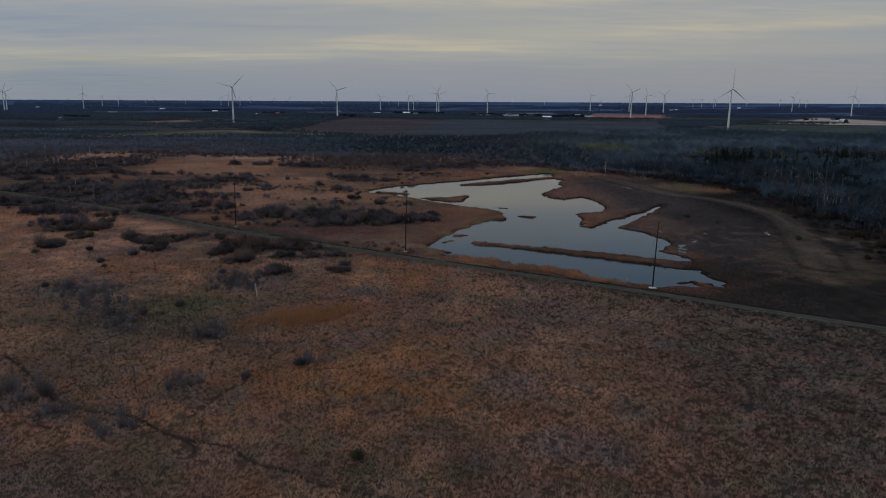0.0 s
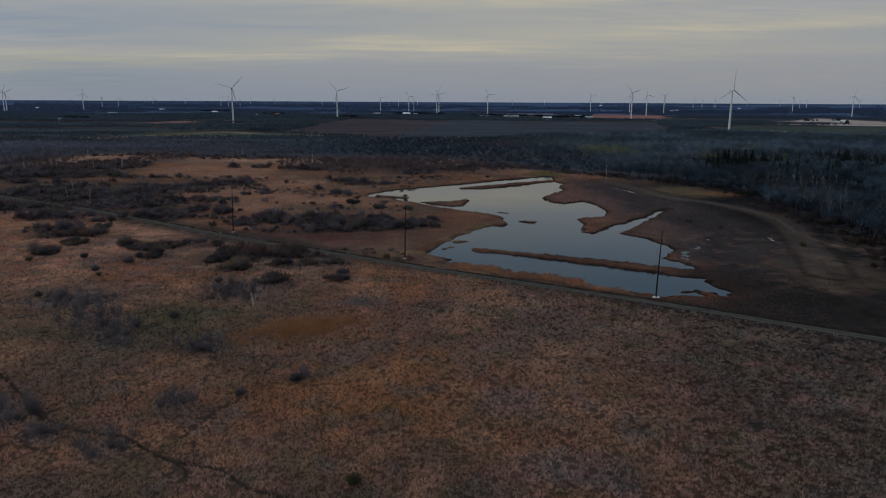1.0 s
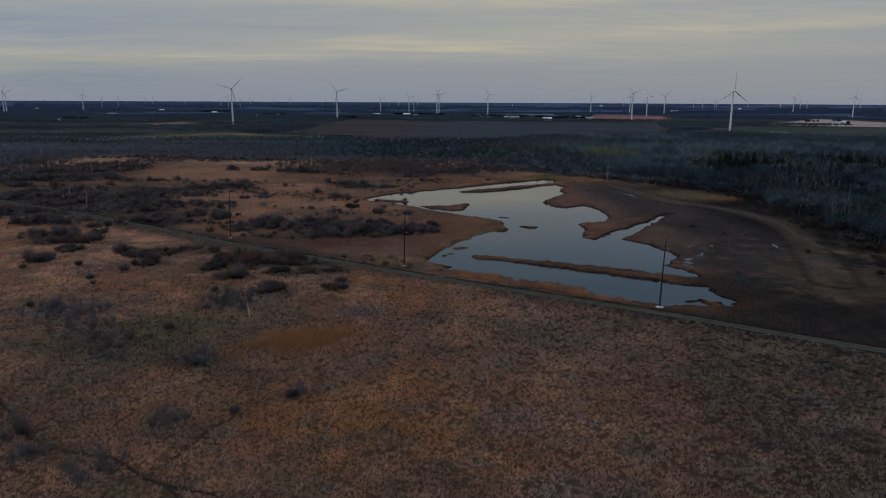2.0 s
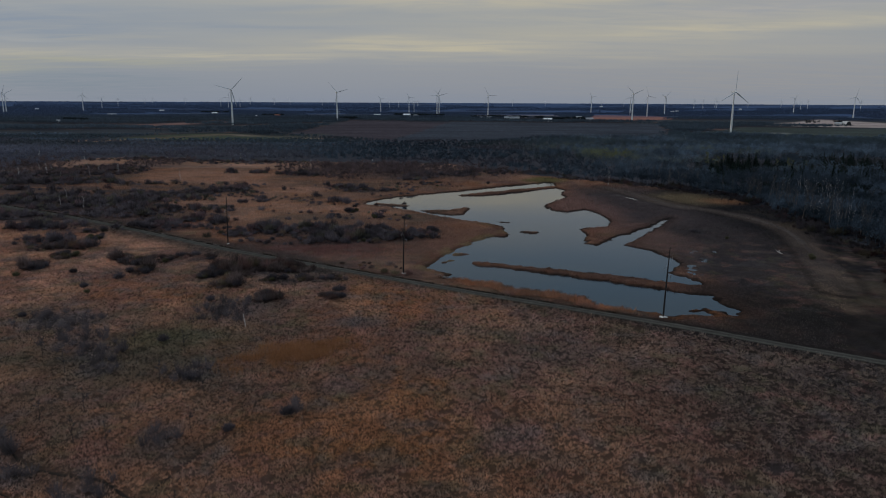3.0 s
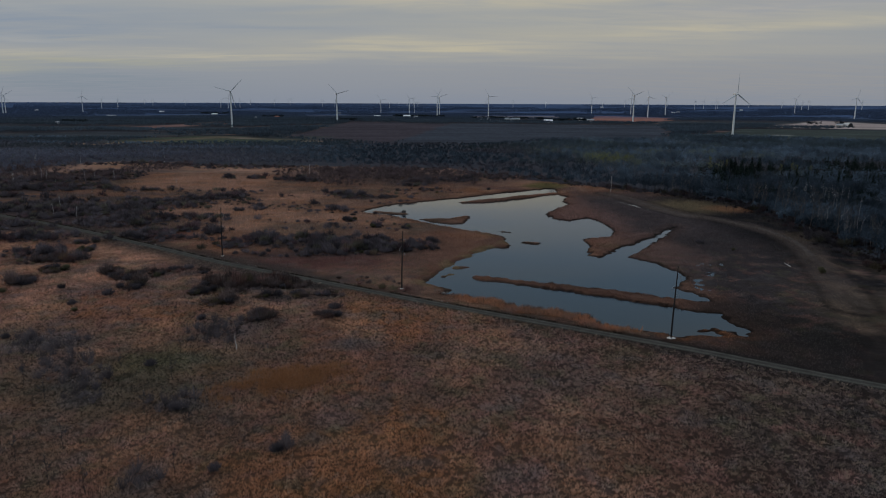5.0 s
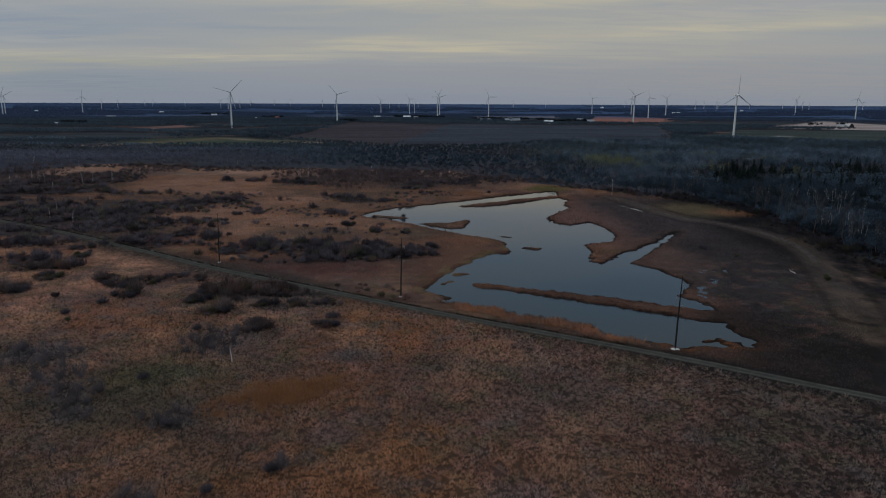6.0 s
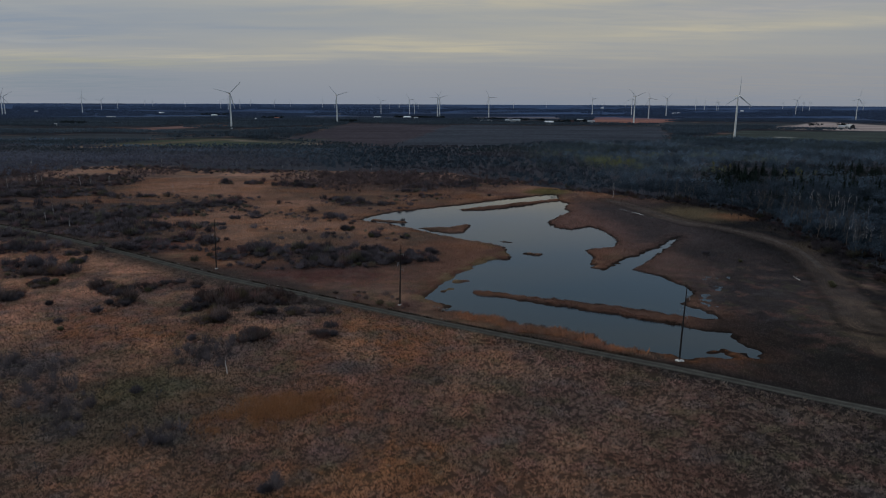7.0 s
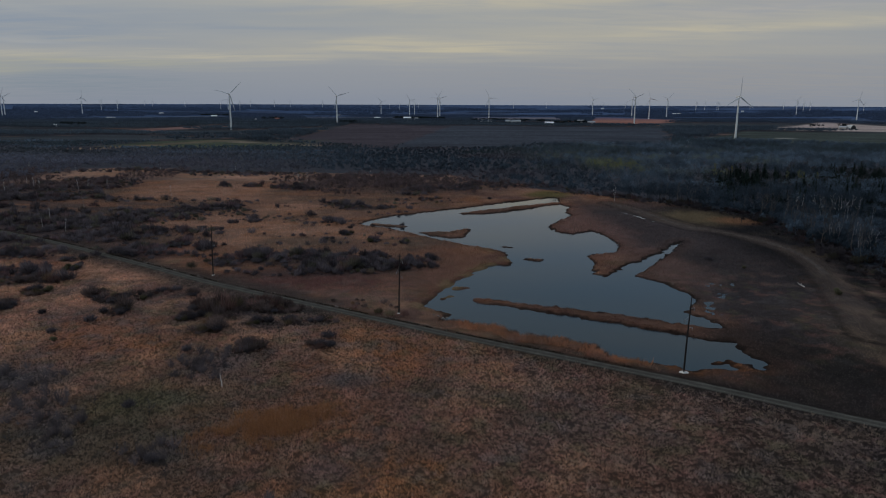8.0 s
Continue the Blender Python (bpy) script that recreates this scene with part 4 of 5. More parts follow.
ok &= ~((pts[:, 0] < -70) & (drop > 0) & (drop < 3.4))
pts = pts[ok]
tint = np.array((0.108, 0.095, 0.106)) * (0.6 + 0.8 * rng.random((len(pts), 1)))
tint = tint * (1 + smooth(285, 265, pts[:, 1])[:, None] * np.array((0.18, 0.02, -0.14)))
tint[rng.random(len(pts)) < 0.25] *= 0.62
tint[rng.random(len(pts)) < 0.15] *= np.array((1.08, 1.15, 0.82))
tint[rng.random(len(pts)) < 0.15] *= np.array((1.18, 0.92, 0.88))
# brush beside the right wood dimmed in its tint, like the ground there
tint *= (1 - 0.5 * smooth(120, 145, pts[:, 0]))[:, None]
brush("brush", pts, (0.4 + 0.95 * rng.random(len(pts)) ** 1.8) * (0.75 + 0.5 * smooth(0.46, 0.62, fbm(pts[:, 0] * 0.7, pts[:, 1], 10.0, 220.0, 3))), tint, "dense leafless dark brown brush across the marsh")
pts = []
for t in AIRY:
    n = int(t[2] * t[3] * 0.42) + 4
    a, s = rng.random(n) * math.tau, rng.random(n) ** 0.6 * 1.3
    pts.append(np.stack([t[0] + np.cos(a) * s * t[2], t[1] + np.sin(a) * s * t[3]], 1))
pts = np.concatenate(pts)
VARIANTS = [twig_fan(90, 1.6, 2.6, 140 + i, 0.035) for i in range(5)]
brush("thin_brush", pts, 0.6 + 0.6 * rng.random(len(pts)), np.array((0.122, 0.106, 0.112)) * (0.7 + 0.6 * rng.random((len(pts), 1))), "thin grey leafless brush in the near marsh")


# ---- trees ----
def bare_tree(name, seed, height, bark, label, lean=0.0, crown=260, limbs=9, slim=1.0, twig=None):
    """A leafless tree: tapered bent trunk with limbs, and a crown of fine twigs."""
    root, r = new(name), random.Random(seed)
    g = np.random.default_rng(seed)
    bm = bmesh.new()
    p, pts = Vector((0, 0, -0.4)), []
    drift = Vector((r.uniform(-1, 1), r.uniform(-1, 1), 0)) * 0.05 + Vector((lean, 0, 0))
    for i in range(6):
        pts.append(p.copy())
        p = p + Vector((r.uniform(-0.03, 0.03) * slim, r.uniform(-0.03, 0.03) * slim, 0.2)) * height * 0.92 + drift * height * 0.2
    rad = height * 0.011 * slim
    rings = []
    for i, q in enumerate(pts):
        w = rad * (1 - i * 0.18)
        rings.append([bm.verts.new(q + Vector((math.cos(a * math.tau / 6) * w, math.sin(a * math.tau / 6) * w, 0))) for a in range(6)])
    for low, high in zip(rings[:-1], rings[1:]):
        for a in range(6):
            bm.faces.new((low[a], low[(a + 1) % 6], high[(a + 1) % 6], high[a]))
    bm.faces.new(rings[-1])
    part("trunk", bm, bark, root)
    tips = []
    for i in range(limbs):
        s = r.uniform(1.7, 4.6)
        a = pts[int(s)].lerp(pts[int(s) + 1], s % 1)
        turn, reach = r.random() * math.tau, height * r.uniform(0.10, 0.2) * (1.3 - s / 8)
        b = a + Vector((math.cos(turn) * reach, math.sin(turn) * reach, reach * r.uniform(0.9, 1.8)))
        bm = bmesh.new()
        limb(bm, a, b, rad * 0.4, rad * 0.12, 4)
        part("limb", bm, bark, root)
        tips.append((a, b))
    tips.append((pts[4], pts[5]))
    if crown:
        v = np.zeros((crown, 3, 3))
        for i in range(crown):
            a, b = tips[i % len(tips)]
            s = a.lerp(b, r.uniform(0.2, 1.0))
            o = Vector((g.normal(0, 0.055), g.normal(0, 0.055), abs(g.normal(0.06, 0.04)))) * height
            w = Vector((r.uniform(-1, 1), r.uniform(-1, 1), 0)) * 0.06
            v[i] = (s - w, s + w, s + o)
        sheet("crown", v.reshape(-1, 3), np.arange(crown * 3).reshape(-1, 3), twig or M_CROWN, parent=root)
    return tagged(root, label, "tree", "bare trees")


def spruce(name, seed, height):
    root, r = new(name), random.Random(seed)
    bm = bmesh.new()
    limb(bm, (0, 0, -0.4), (0, 0, height * 0.95), height * 0.014, 0.03, 6)
    part("trunk", bm, M_BARK, root)
    v = []
    for i in range(330):
        h = r.random() ** 1.3
        reach = height * 0.32 * (1 - h) ** 0.7 * r.uniform(0.5, 1.2) + 0.2
        a, z = r.random() * math.tau, height * (0.1 + 0.9 * h)
        d = Vector((math.cos(a), math.sin(a), 0))
        s = Vector((-d.y, d.x, 0)) * (0.22 + reach * 0.2)
        o = Vector((0, 0, z))
        v += [o + d * 0.05 - s * 0.5, o + d * 0.05 + s * 0.5, o + d * reach + Vector((0, 0, -reach * r.uniform(0.1, 0.5)))]
    sheet("crown", np.array(v), np.arange(len(v)).reshape(-1, 3), M_NEEDLE, parent=root)
    return tagged(root, "dark green spruce among bare trees", "spruce", "spruces")


def plant(kinds, places, seed, low=0.8, high=1.2):
    r, seen = random.Random(seed), set()
    for x, y in places:
        j = r.randrange(len(kinds))
        set_down(kinds[j], float(x), float(y), r.random() * 360, r.uniform(low, high), kinds[j] not in seen)
        seen.add(kinds[j])
    for kind in kinds:
        if kind not in seen:
            set_down(kind, float(places[0][0]) + 3, float(places[0][1]) + 2, 0, 1.0, True)


ASPEN = "grey-barked leafless aspen at the wood edge"
by = 225 + 270 * rng.random(90)
bx = wood_edge(by) + 2 + np.abs(rng.normal(0, 14, 90))
plant([bare_tree("aspen", 21 + i, 13.0, M_BARK, ASPEN) for i in range(4)], np.stack([bx, by], 1), 3)
by = np.concatenate([385 + 70 * rng.random(26), 318 + 45 * rng.random(20)])
bx = wood_edge(by) + np.concatenate([34 + 34 * rng.random(26), 6 + 14 * rng.random(20)])
plant([bare_tree("birch", 31 + i, 12.5, M_DULL_BIRCH, "tall white-barked leafless birch in the wood", crown=40, limbs=4, slim=0.34) for i in range(3)], np.stack([bx, by], 1), 4)
by = 470 + 220 * rng.random(900)
bx = by * (0.37 + 0.36 * rng.random(900))
ok = fbm(bx, by, 30.0, 95.0, 3) + 0.08 * rng.random(900) > 0.50
bx, by = bx[ok][:290], by[ok][:290]
plant([spruce("spruce", 51 + i, (9.0, 8.0, 10.5)[i]) for i in range(3)], np.stack([bx, by], 1), 6, 0.55, 1.25)
BUDDING = [(151, 684), (160, 690), (145, 672), (168, 705), (156, 715), (172, 690), (140, 690), (238, 624), (246, 632), (232, 634), (284, 590), (291, 598), (278, 600), (299, 592)]
plant([bare_tree("budding_tree", 91 + i, 12.0, M_BARK, "tree with yellow-green spring buds among bare trees", crown=420, twig=M_BUDS) for i in range(2)], BUDDING, 9)
WHITE = "slender white birch standing in the marsh"
SNAGS = [(-75.2, 206.5), (-45.2, 212.9), (-59, 162.7), (-12.4, 178.7), (156.7, 395.8), (157, 406.4), (-72, 128), (-37, 100), (-62, 120), (-44, 125), (-66, 132), (-58, 146), (-80, 150), (-72, 166), (-63, 178), (-47, 140), (-90, 160), (-55, 118), (-84, 112), (-79, 121), (-100, 178), (-88, 205)]
plant([bare_tree("sapling", 61 + i, 5.6, M_DARKBARK, "thin leafless sapling in dry marsh grass", crown=40, limbs=6, slim=1.2) for i in range(2)], SNAGS, 7)
LEFT_BIRCHES = [(-214, 435), (-270, 547), (-306, 539), (-302, 540), (-307, 549), (-328, 567), (-317, 556), (-192, 374), (-276, 504), (-256, 551), (-261, 558), (-351, 682), (-204, 696), (-160, 698), (-273, 540), (-272, 686),
                (-190, 505), (-317, 522), (-400, 690), (-405, 700), (-220, 410), (-210, 385), (-116, 604), (-121, 595), (-72, 680)]
plant([bare_tree("birch", 71 + i, 8.5, M_BIRCH, WHITE, crown=50, limbs=7, lean=0.05 * i, slim=0.85) for i in range(2)], LEFT_BIRCHES, 8)
lone = bare_tree("birch", 81, 12.0, M_BIRCH, "lone white birch at the pond's far bank", crown=90, limbs=8)
set_down(lone, 111.6, 491, 40, 1.0, True)
snag = new("broken_trunk")
bm = bmesh.new()
limb(bm, (0, 0, -0.2), (-0.05, 0, 1.4), 0.12, 0.105, 7)
limb(bm, (-0.05, 0, 1.4), (-0.30, 0.05, 2.6), 0.105, 0.08, 7)
limb(bm, (-0.30, 0.05, 2.6), (-0.28, 0.05, 3.6), 0.08, 0.04, 7)
part("trunk", bm, M_BIRCH, snag)
set_down(tagged(snag, "broken pale dead trunk standing in grass", "dead tree"), -50.8, 181.4, 0, 1.0, True)
stump = new("stump")
bm = bmesh.new()
limb(bm, (0, 0, -0.2), (0.05, 0, 1.5), 0.13, 0.10, 7)
part("trunk", bm, M_BARK, stump)
set_down(tagged(stump, "short dark dead stump standing in grass", "stump"), -43.5, 182.5, 0, 1.0, True)


def boulder(seed, size):
    r = random.Random(seed)
    bm = bmesh.new()
    bmesh.ops.create_icosphere(bm, subdivisions=2, radius=size)
    for v in bm.verts:
        v.co *= r.uniform(0.8, 1.15)
        v.co.z *= 0.6
    return tagged(part("boulder", bm, M_BARK), "dark wet boulder on the pond's bank", "boulder", "bank boulders")


for k, (bx, by, s) in enumerate(((-0.5, 234.5, 0.8), (1.2, 233.2, 0.65), (-2.0, 236.2, 0.6), (0.6, 236.2, 0.5), (2.6, 232.4, 0.5), (-3.4, 237.8, 0.45))):
    set_down(boulder(200 + k, s), bx, by, 40 * k, 1.0, True)
fallen = new("fallen_tree")
bm = bmesh.new()
limb(bm, (-2.6, 0, 0.25), (1.2, 0.3, 0.5), 0.22, 0.14, 7)
limb(bm, (1.2, 0.3, 0.5), (3.2, 1.0, 1.6), 0.12, 0.04, 6)
limb(bm, (0.6, 0.25, 0.45), (1.4, -0.8, 1.9), 0.09, 0.03, 6)
part("trunk", bm, M_BIRCH, fallen)
set_down(tagged(fallen, "pale fallen tree lying in wet grass", "fallen tree"), 128.3, 274.4, 98, 0.62, True)

trunk = new("fallen_tree")
bm = bmesh.new()
limb(bm, (-5.5, 0, 0.3), (0, 0.4, 0.45), 0.24, 0.2, 7)
limb(bm, (0, 0.4, 0.45), (5.5, 0.1, 0.7), 0.2, 0.08, 7)
limb(bm, (3.2, 0.25, 0.6), (4.4, 1.2, 1.3), 0.07, 0.03, 5)
part("trunk", bm, M_DARKBARK, trunk)
set_down(tagged(trunk, "long grey fallen tree lying beside the track", "fallen tree"), 138.4, 305, 79, 1.0, True)


# ---- woods, past counting ----
def woods(name, x, y, height, twigs, size, tints, label, spiky=False, spread=0.30):
    """Trees past counting: a slim stem each, and a loose crown of short twigs in a lobed dome (or a spire), as one mesh."""
    n, k = len(x), twigs
    z = land(x, y)
    v = np.zeros((n, k + 1, 3, 3), np.float32)
    a = rng.random(n) * math.tau
    w = 0.013 * height
    v[:, 0, 0] = np.stack([x - w * np.cos(a), y - w * np.sin(a), z - 0.3], 1)
    v[:, 0, 1] = np.stack([x + w * np.cos(a), y + w * np.sin(a), z - 0.3], 1)
    v[:, 0, 2] = np.stack([x, y, z + height * 0.85], 1)
    lobe, many = rng.random(n) * math.tau, rng.integers(2, 5, n)
    for j in range(1, k + 1):
        a, b = rng.random(n) * math.tau, rng.random(n) * math.tau
        if spiky:
            h = rng.random(n) ** 1.2
            out = height * 0.22 * (1 - h) * (0.45 + 0.75 * rng.random(n))
            h = 0.08 + 0.9 * h
            rise = -0.15 * size
        else:
            u = rng.random(n) ** 0.45
            lift = np.arcsin(rng.random(n) * 1.6 - 0.6)
            out = height * spread * u * np.cos(lift) * (1 + 0.3 * np.sin(many * a + lobe))
            h = 0.58 + 0.36 * u * np.sin(lift) * (1 + 0.25 * np.cos(many * a - lobe))
            rise = size * (0.4 + 0.8 * rng.random(n))
        ox, oy, oz = x + np.cos(a) * out, y + np.sin(a) * out, z + h * height
        wd = size * 0.34 * (0.6 + 0.8 * rng.random(n))
        v[:, j, 0] = np.stack([ox - np.cos(b) * wd, oy - np.sin(b) * wd, oz], 1)
        v[:, j, 1] = np.stack([ox + np.cos(b) * wd, oy + np.sin(b) * wd, oz], 1)
        v[:, j, 2] = np.stack([ox + np.cos(a) * size * 0.5, oy + np.sin(a) * size * 0.5, oz + rise], 1)
    c = np.repeat(tints, (k + 1) * 3, axis=0)
    return tagged(sheet(name, v.reshape(-1, 3), np.arange(n * (k + 1) * 3).reshape(-1, 3), M_WOODS, c), label, "woods", kind="stuff")


def wood_tints(x, y):
    n = len(x)
    # rear trees on the right lightened in the tint, as haze would
    t = np.array((0.061, 0.084, 0.110)) * (0.62 + 0.76 * rng.random((n, 1))) * (1 + 0.75 * smooth(-60, -240, x) + 0.25 * smooth(60, 160, x) * smooth(580, 800, y))[:, None]
    bud = smooth(0.5, 0.62, fbm(x, y, 60.0, 80.0, 3)) * (rng.random(n) < 0.6) * oval(x, y, 230, 800, 130, 180, 0.6) * 0.5
    bud = np.maximum(bud, np.maximum(oval(x, y, 160, 705, 26, 60, 0.7), np.maximum(oval(x, y, 238, 628, 14, 22, 0.6), oval(x, y, 284, 594, 14, 22, 0.6))) * (rng.random(n) < 0.7))
    t = mix(t, smooth(-150, -260, x) * smooth(980, 820, y) * 0.75, (0.142, 0.138, 0.178))
    t = t * (1 - 0.2 * smooth(-120, -40, x) * smooth(220, 130, x) * smooth(560, 640, y))[:, None]
    t = mix(t, bud * 0.85, (0.150, 0.152, 0.062))
    far_side = smooth(560, 640, y) * smooth(120, 60, x)
    t = t * (1 + (0.75 * smooth(0.36, 0.64, fbm(x, y, 42.0, 250.0, 3)) - 0.32) * smooth(60, 130, x))[:, None]
    t = t * (1 + 0.8 * (fbm(x * 0.5, y, 75.0, 230.0, 3) - 0.5) * far_side)[:, None]
    t = mix(t, far_side * smooth(0.45, 0.6, fbm(x * 0.4, y, 60.0, 235.0, 3)) * 0.6, (0.098, 0.084, 0.098))
    t = mix(t, smooth(760, 900, y) * smooth(0.4, 0.55, fbm(x * 0.4, y, 80.0, 240.0, 3)) * 0.6, (0.052, 0.070, 0.074))
    # front of the right wood dimmed in the tint as well
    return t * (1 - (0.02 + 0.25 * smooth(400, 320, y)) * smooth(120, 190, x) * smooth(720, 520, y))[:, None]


x, y = scatter(19000, -760, 760, 190, 1180, 1.0)
ok = (rng.random(len(x)) < wooded(x, y)) & (np.hypot(x, y) > 200)
x, y = x[ok], y[ok]
low = 1 - 0.42 * smooth(160, 60, x)
tall = (7.5 + 4.5 * rng.random(len(x))) * low * (1 - 0.4 * smooth(780, 900, y) * smooth(100, 0, x)) * (0.75 + 0.5 * fbm(x, y, 120.0, 88.0, 2))
tall *= 1 - 0.42 * ((x > 165) & (x < 260) & (y > 310) & (y < 470))
firs = (fbm(x, y, 55.0, 95.0, 3) + 0.10 * rng.random(len(x)) > 0.535) & (x > 0.335 * y + 0.06 * rng.random(len(x)) * y) & (y > 400) & (y < 745)
woods("woodland", x[~firs], y[~firs], tall[~firs], 40, 1.05, wood_tints(x[~firs], y[~firs]), "leafless grey-brown woodland behind the marsh")
woods("fir_wood", x[firs], y[firs], 5.5 + 4.5 * rng.random(firs.sum()) ** 1.5, 46, 1.3, np.array((0.017, 0.024, 0.022)) * (0.6 + 0.8 * rng.random((firs.sum(), 1))), "dark green firs standing among the bare wood", True)
fy2 = 545 + 160 * rng.random(900)
fx2 = fy2 * (0.35 + 0.40 * rng.random(900))
ok = fbm(fx2, fy2, 55.0, 95.0, 3) > 0.46
fx2, fy2 = fx2[ok], fy2[ok]
woods("fir_wood", fx2, fy2, 4.5 + 4.0 * rng.random(len(fx2)) ** 1.5, 46, 1.2, np.array((0.017, 0.024, 0.022)) * (0.6 + 0.8 * rng.random((len(fx2), 1))), "dark green young firs thick among the bare wood", True)
by = 205 + 310 * rng.random(1900)
bx = wood_edge(by) + 4 + 150 * rng.random(1900) ** 1.4 
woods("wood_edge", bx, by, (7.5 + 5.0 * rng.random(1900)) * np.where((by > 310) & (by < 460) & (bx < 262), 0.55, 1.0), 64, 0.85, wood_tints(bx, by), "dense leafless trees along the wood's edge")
# thin saplings in front of the woods
pts = []
for t in SAPLINGS:
    n = int(t[2] * t[3] * 0.21)
    a, d = rng.random(n) * math.tau, np.sqrt(rng.random(n)) * 1.15
    pts.append(np.stack([t[0] + np.cos(a) * d * t[2], t[1] + np.sin(a) * d * t[3]], 1))
pts = np.concatenate(pts)
ok = (shore_distance(pts[:, 0], pts[:, 1]) > 6) & (fbm(pts[:, 0] * 0.6, pts[:, 1], 14.0, 330.0, 3) > 0.40)
for t in TAN_PATCHES:
    ok &= (oval(pts[:, 0], pts[:, 1], *t, 0.3) < 0.5) | (rng.random(len(pts)) < 0.15)
pts = pts[ok]
woods("sapling_stand", pts[:, 0], pts[:, 1], 3.0 + 3.6 * rng.random(len(pts)) ** 1.5, 34, 0.7, np.array((0.112, 0.084, 0.085)) * (0.6 + 0.7 * rng.random((len(pts), 1))), "thin purple-brown saplings before the woods")
x, y = scatter(60000, -2300, 2300, 1150, 3500, 1.0)
ok = rng.random(len(x)) < wooded(x, y)
x, y = x[ok], y[ok]
d = np.hypot(x, y)
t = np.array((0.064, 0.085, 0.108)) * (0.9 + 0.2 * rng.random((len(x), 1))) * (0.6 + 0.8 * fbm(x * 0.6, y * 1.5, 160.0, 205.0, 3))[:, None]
# haze blue mixed into the tint with distance
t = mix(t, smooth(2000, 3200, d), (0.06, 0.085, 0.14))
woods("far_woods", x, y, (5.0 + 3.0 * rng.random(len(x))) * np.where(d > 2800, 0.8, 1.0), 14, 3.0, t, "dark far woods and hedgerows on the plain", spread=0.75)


x, y = scatter(30000, -2900, 2900, 3450, 4700, 1.0)
ok = (fbm(x * 0.4, y, 160.0, 130.0, 3) > 0.5) & (np.hypot(x, y) < 4790)
x, y = x[ok], y[ok]
# haze put into the tint: blue overall, paler towards the rim
woods("horizon_woods", x, y, 4 + 4 * rng.random(len(x)), 8, 4.5, np.array((0.062, 0.092, 0.158)) * (0.75 + 0.4 * rng.random((len(x), 1))) * (1 + 0.7 * smooth(4100, 4700, np.hypot(x, y)))[:, None], "dark woods on the far rise, tinted blue for haze", spread=0.9)
# dark windbreaks round the farms
places = []
for wx, wy, ww, wd, wn in ((228, 2310, 24, 14, 26), (306, 2300, 12, 10, 14), (262, 2330, 12, 8, 8), (330, 2060, 40, 12, 50), (395, 2130, 30, 14, 40), (140, 2380, 60, 14, 60), (-110, 2610, 30, 10, 40), (-180, 2640, 26, 10, 30), (-55, 2560, 40, 14, 50),
                           (-300, 2080, 24, 10, 24), (1005, 1900, 20, 10, 8), (1070, 1890, 12, 8, 8), (-970, 1790, 30, 14, 30), (-1020, 3040, 60, 16, 50), (-620, 2460, 40, 14, 40)):
    places.append(np.stack([wx + rng.uniform(-ww, ww, wn), wy + 48 + rng.uniform(-wd, wd, wn)], 1))
places = np.concatenate(places)
woods("windbreak", places[:, 0], places[:, 1], 8 + 5 * rng.random(len(places)), 26, 3.0, np.array((0.022, 0.030, 0.034)) * (0.7 + 0.6 * rng.random((len(places), 1))), "dark evergreen windbreaks beside far farm buildings", spread=0.42)


# ---- power poles ----
def power_pole():
    root = new("power_pole")
    bm = bmesh.new()
    limb(bm, (0, 0, -0.6), (0.12, 0, 6.5), 0.24, 0.215, 12)
    limb(bm, (0.12, 0, 6.5), (0.3, 0, 13), 0.215, 0.165, 12)
    limb(bm, (0.3, 0, 13), (0.5, 0, 19.2), 0.165, 0.10, 12)
    part("pole", bm, M_POLE, root)
    for side, z in ((-1, 13.2), (1, 11.4), (1, 16.2)):
        bm = bmesh.new()
        x0 = 0.3 + (z - 13) * 0.03
        limb(bm, (x0, 0, z), (x0 + side * 0.95, 0, z + 0.25), 0.05, 0.04, 6)
        limb(bm, (x0, 0, z + 1.3), (x0 + side * 0.95, 0, z + 0.25), 0.025, 0.025, 6)
        arm = part("bracket", bm, M_BRACKET, root, "short galvanised side bracket")
        bm = bmesh.new()
        for q in range(5):
            limb(bm, (x0 + side * 0.95, 0, z + 0.2 - q * 0.16), (x0 + side * 0.95, 0, z + 0.08 - q * 0.16), 0.10, 0.06, 8)
        part("insulator", bm, M_BRACKET, arm, "pale ribbed insulator")
    return tagged(root, "tall dark utility pole with side brackets beside the road", "utility pole", "utility poles")


def gravel_pad():
    bm = bmesh.new()
    rim = [bm.verts.new((math.cos(i * math.tau / 16) * (1.25 + 0.25 * math.sin(i * 2.3)), math.sin(i * math.tau / 16) * (0.95 + 0.2 * math.cos(i * 1.7)), 0)) for i in range(16)]
    top = [bm.verts.new((v.co.x * 0.6, v.co.y * 0.6, 0.28 + 0.05 * math.sin(i * 3.1))) for i, v in enumerate(rim)]
    for i in range(16):
        bm.faces.new((rim[i], rim[(i + 1) % 16], top[(i + 1) % 16], top[i]))
    bm.faces.new(top)
    return tagged(part("pole_footing", bm, M_PALE), "pale crushed stone heaped round a pole's foot", "pole footing", "pole footings")


first_pole, first_pad = power_pole(), gravel_pad()
for i, (px, py) in enumerate(((58.5, 192.3), (-14.3, 239.3), (-88.0, 286.2))):
    set_down(first_pole, px, py, 25 if i else 0, 1.0, i == 0)
    set_down(first_pad, px, py, 30 * i, (1.0, 0.7, 0.7)[i], i == 0)


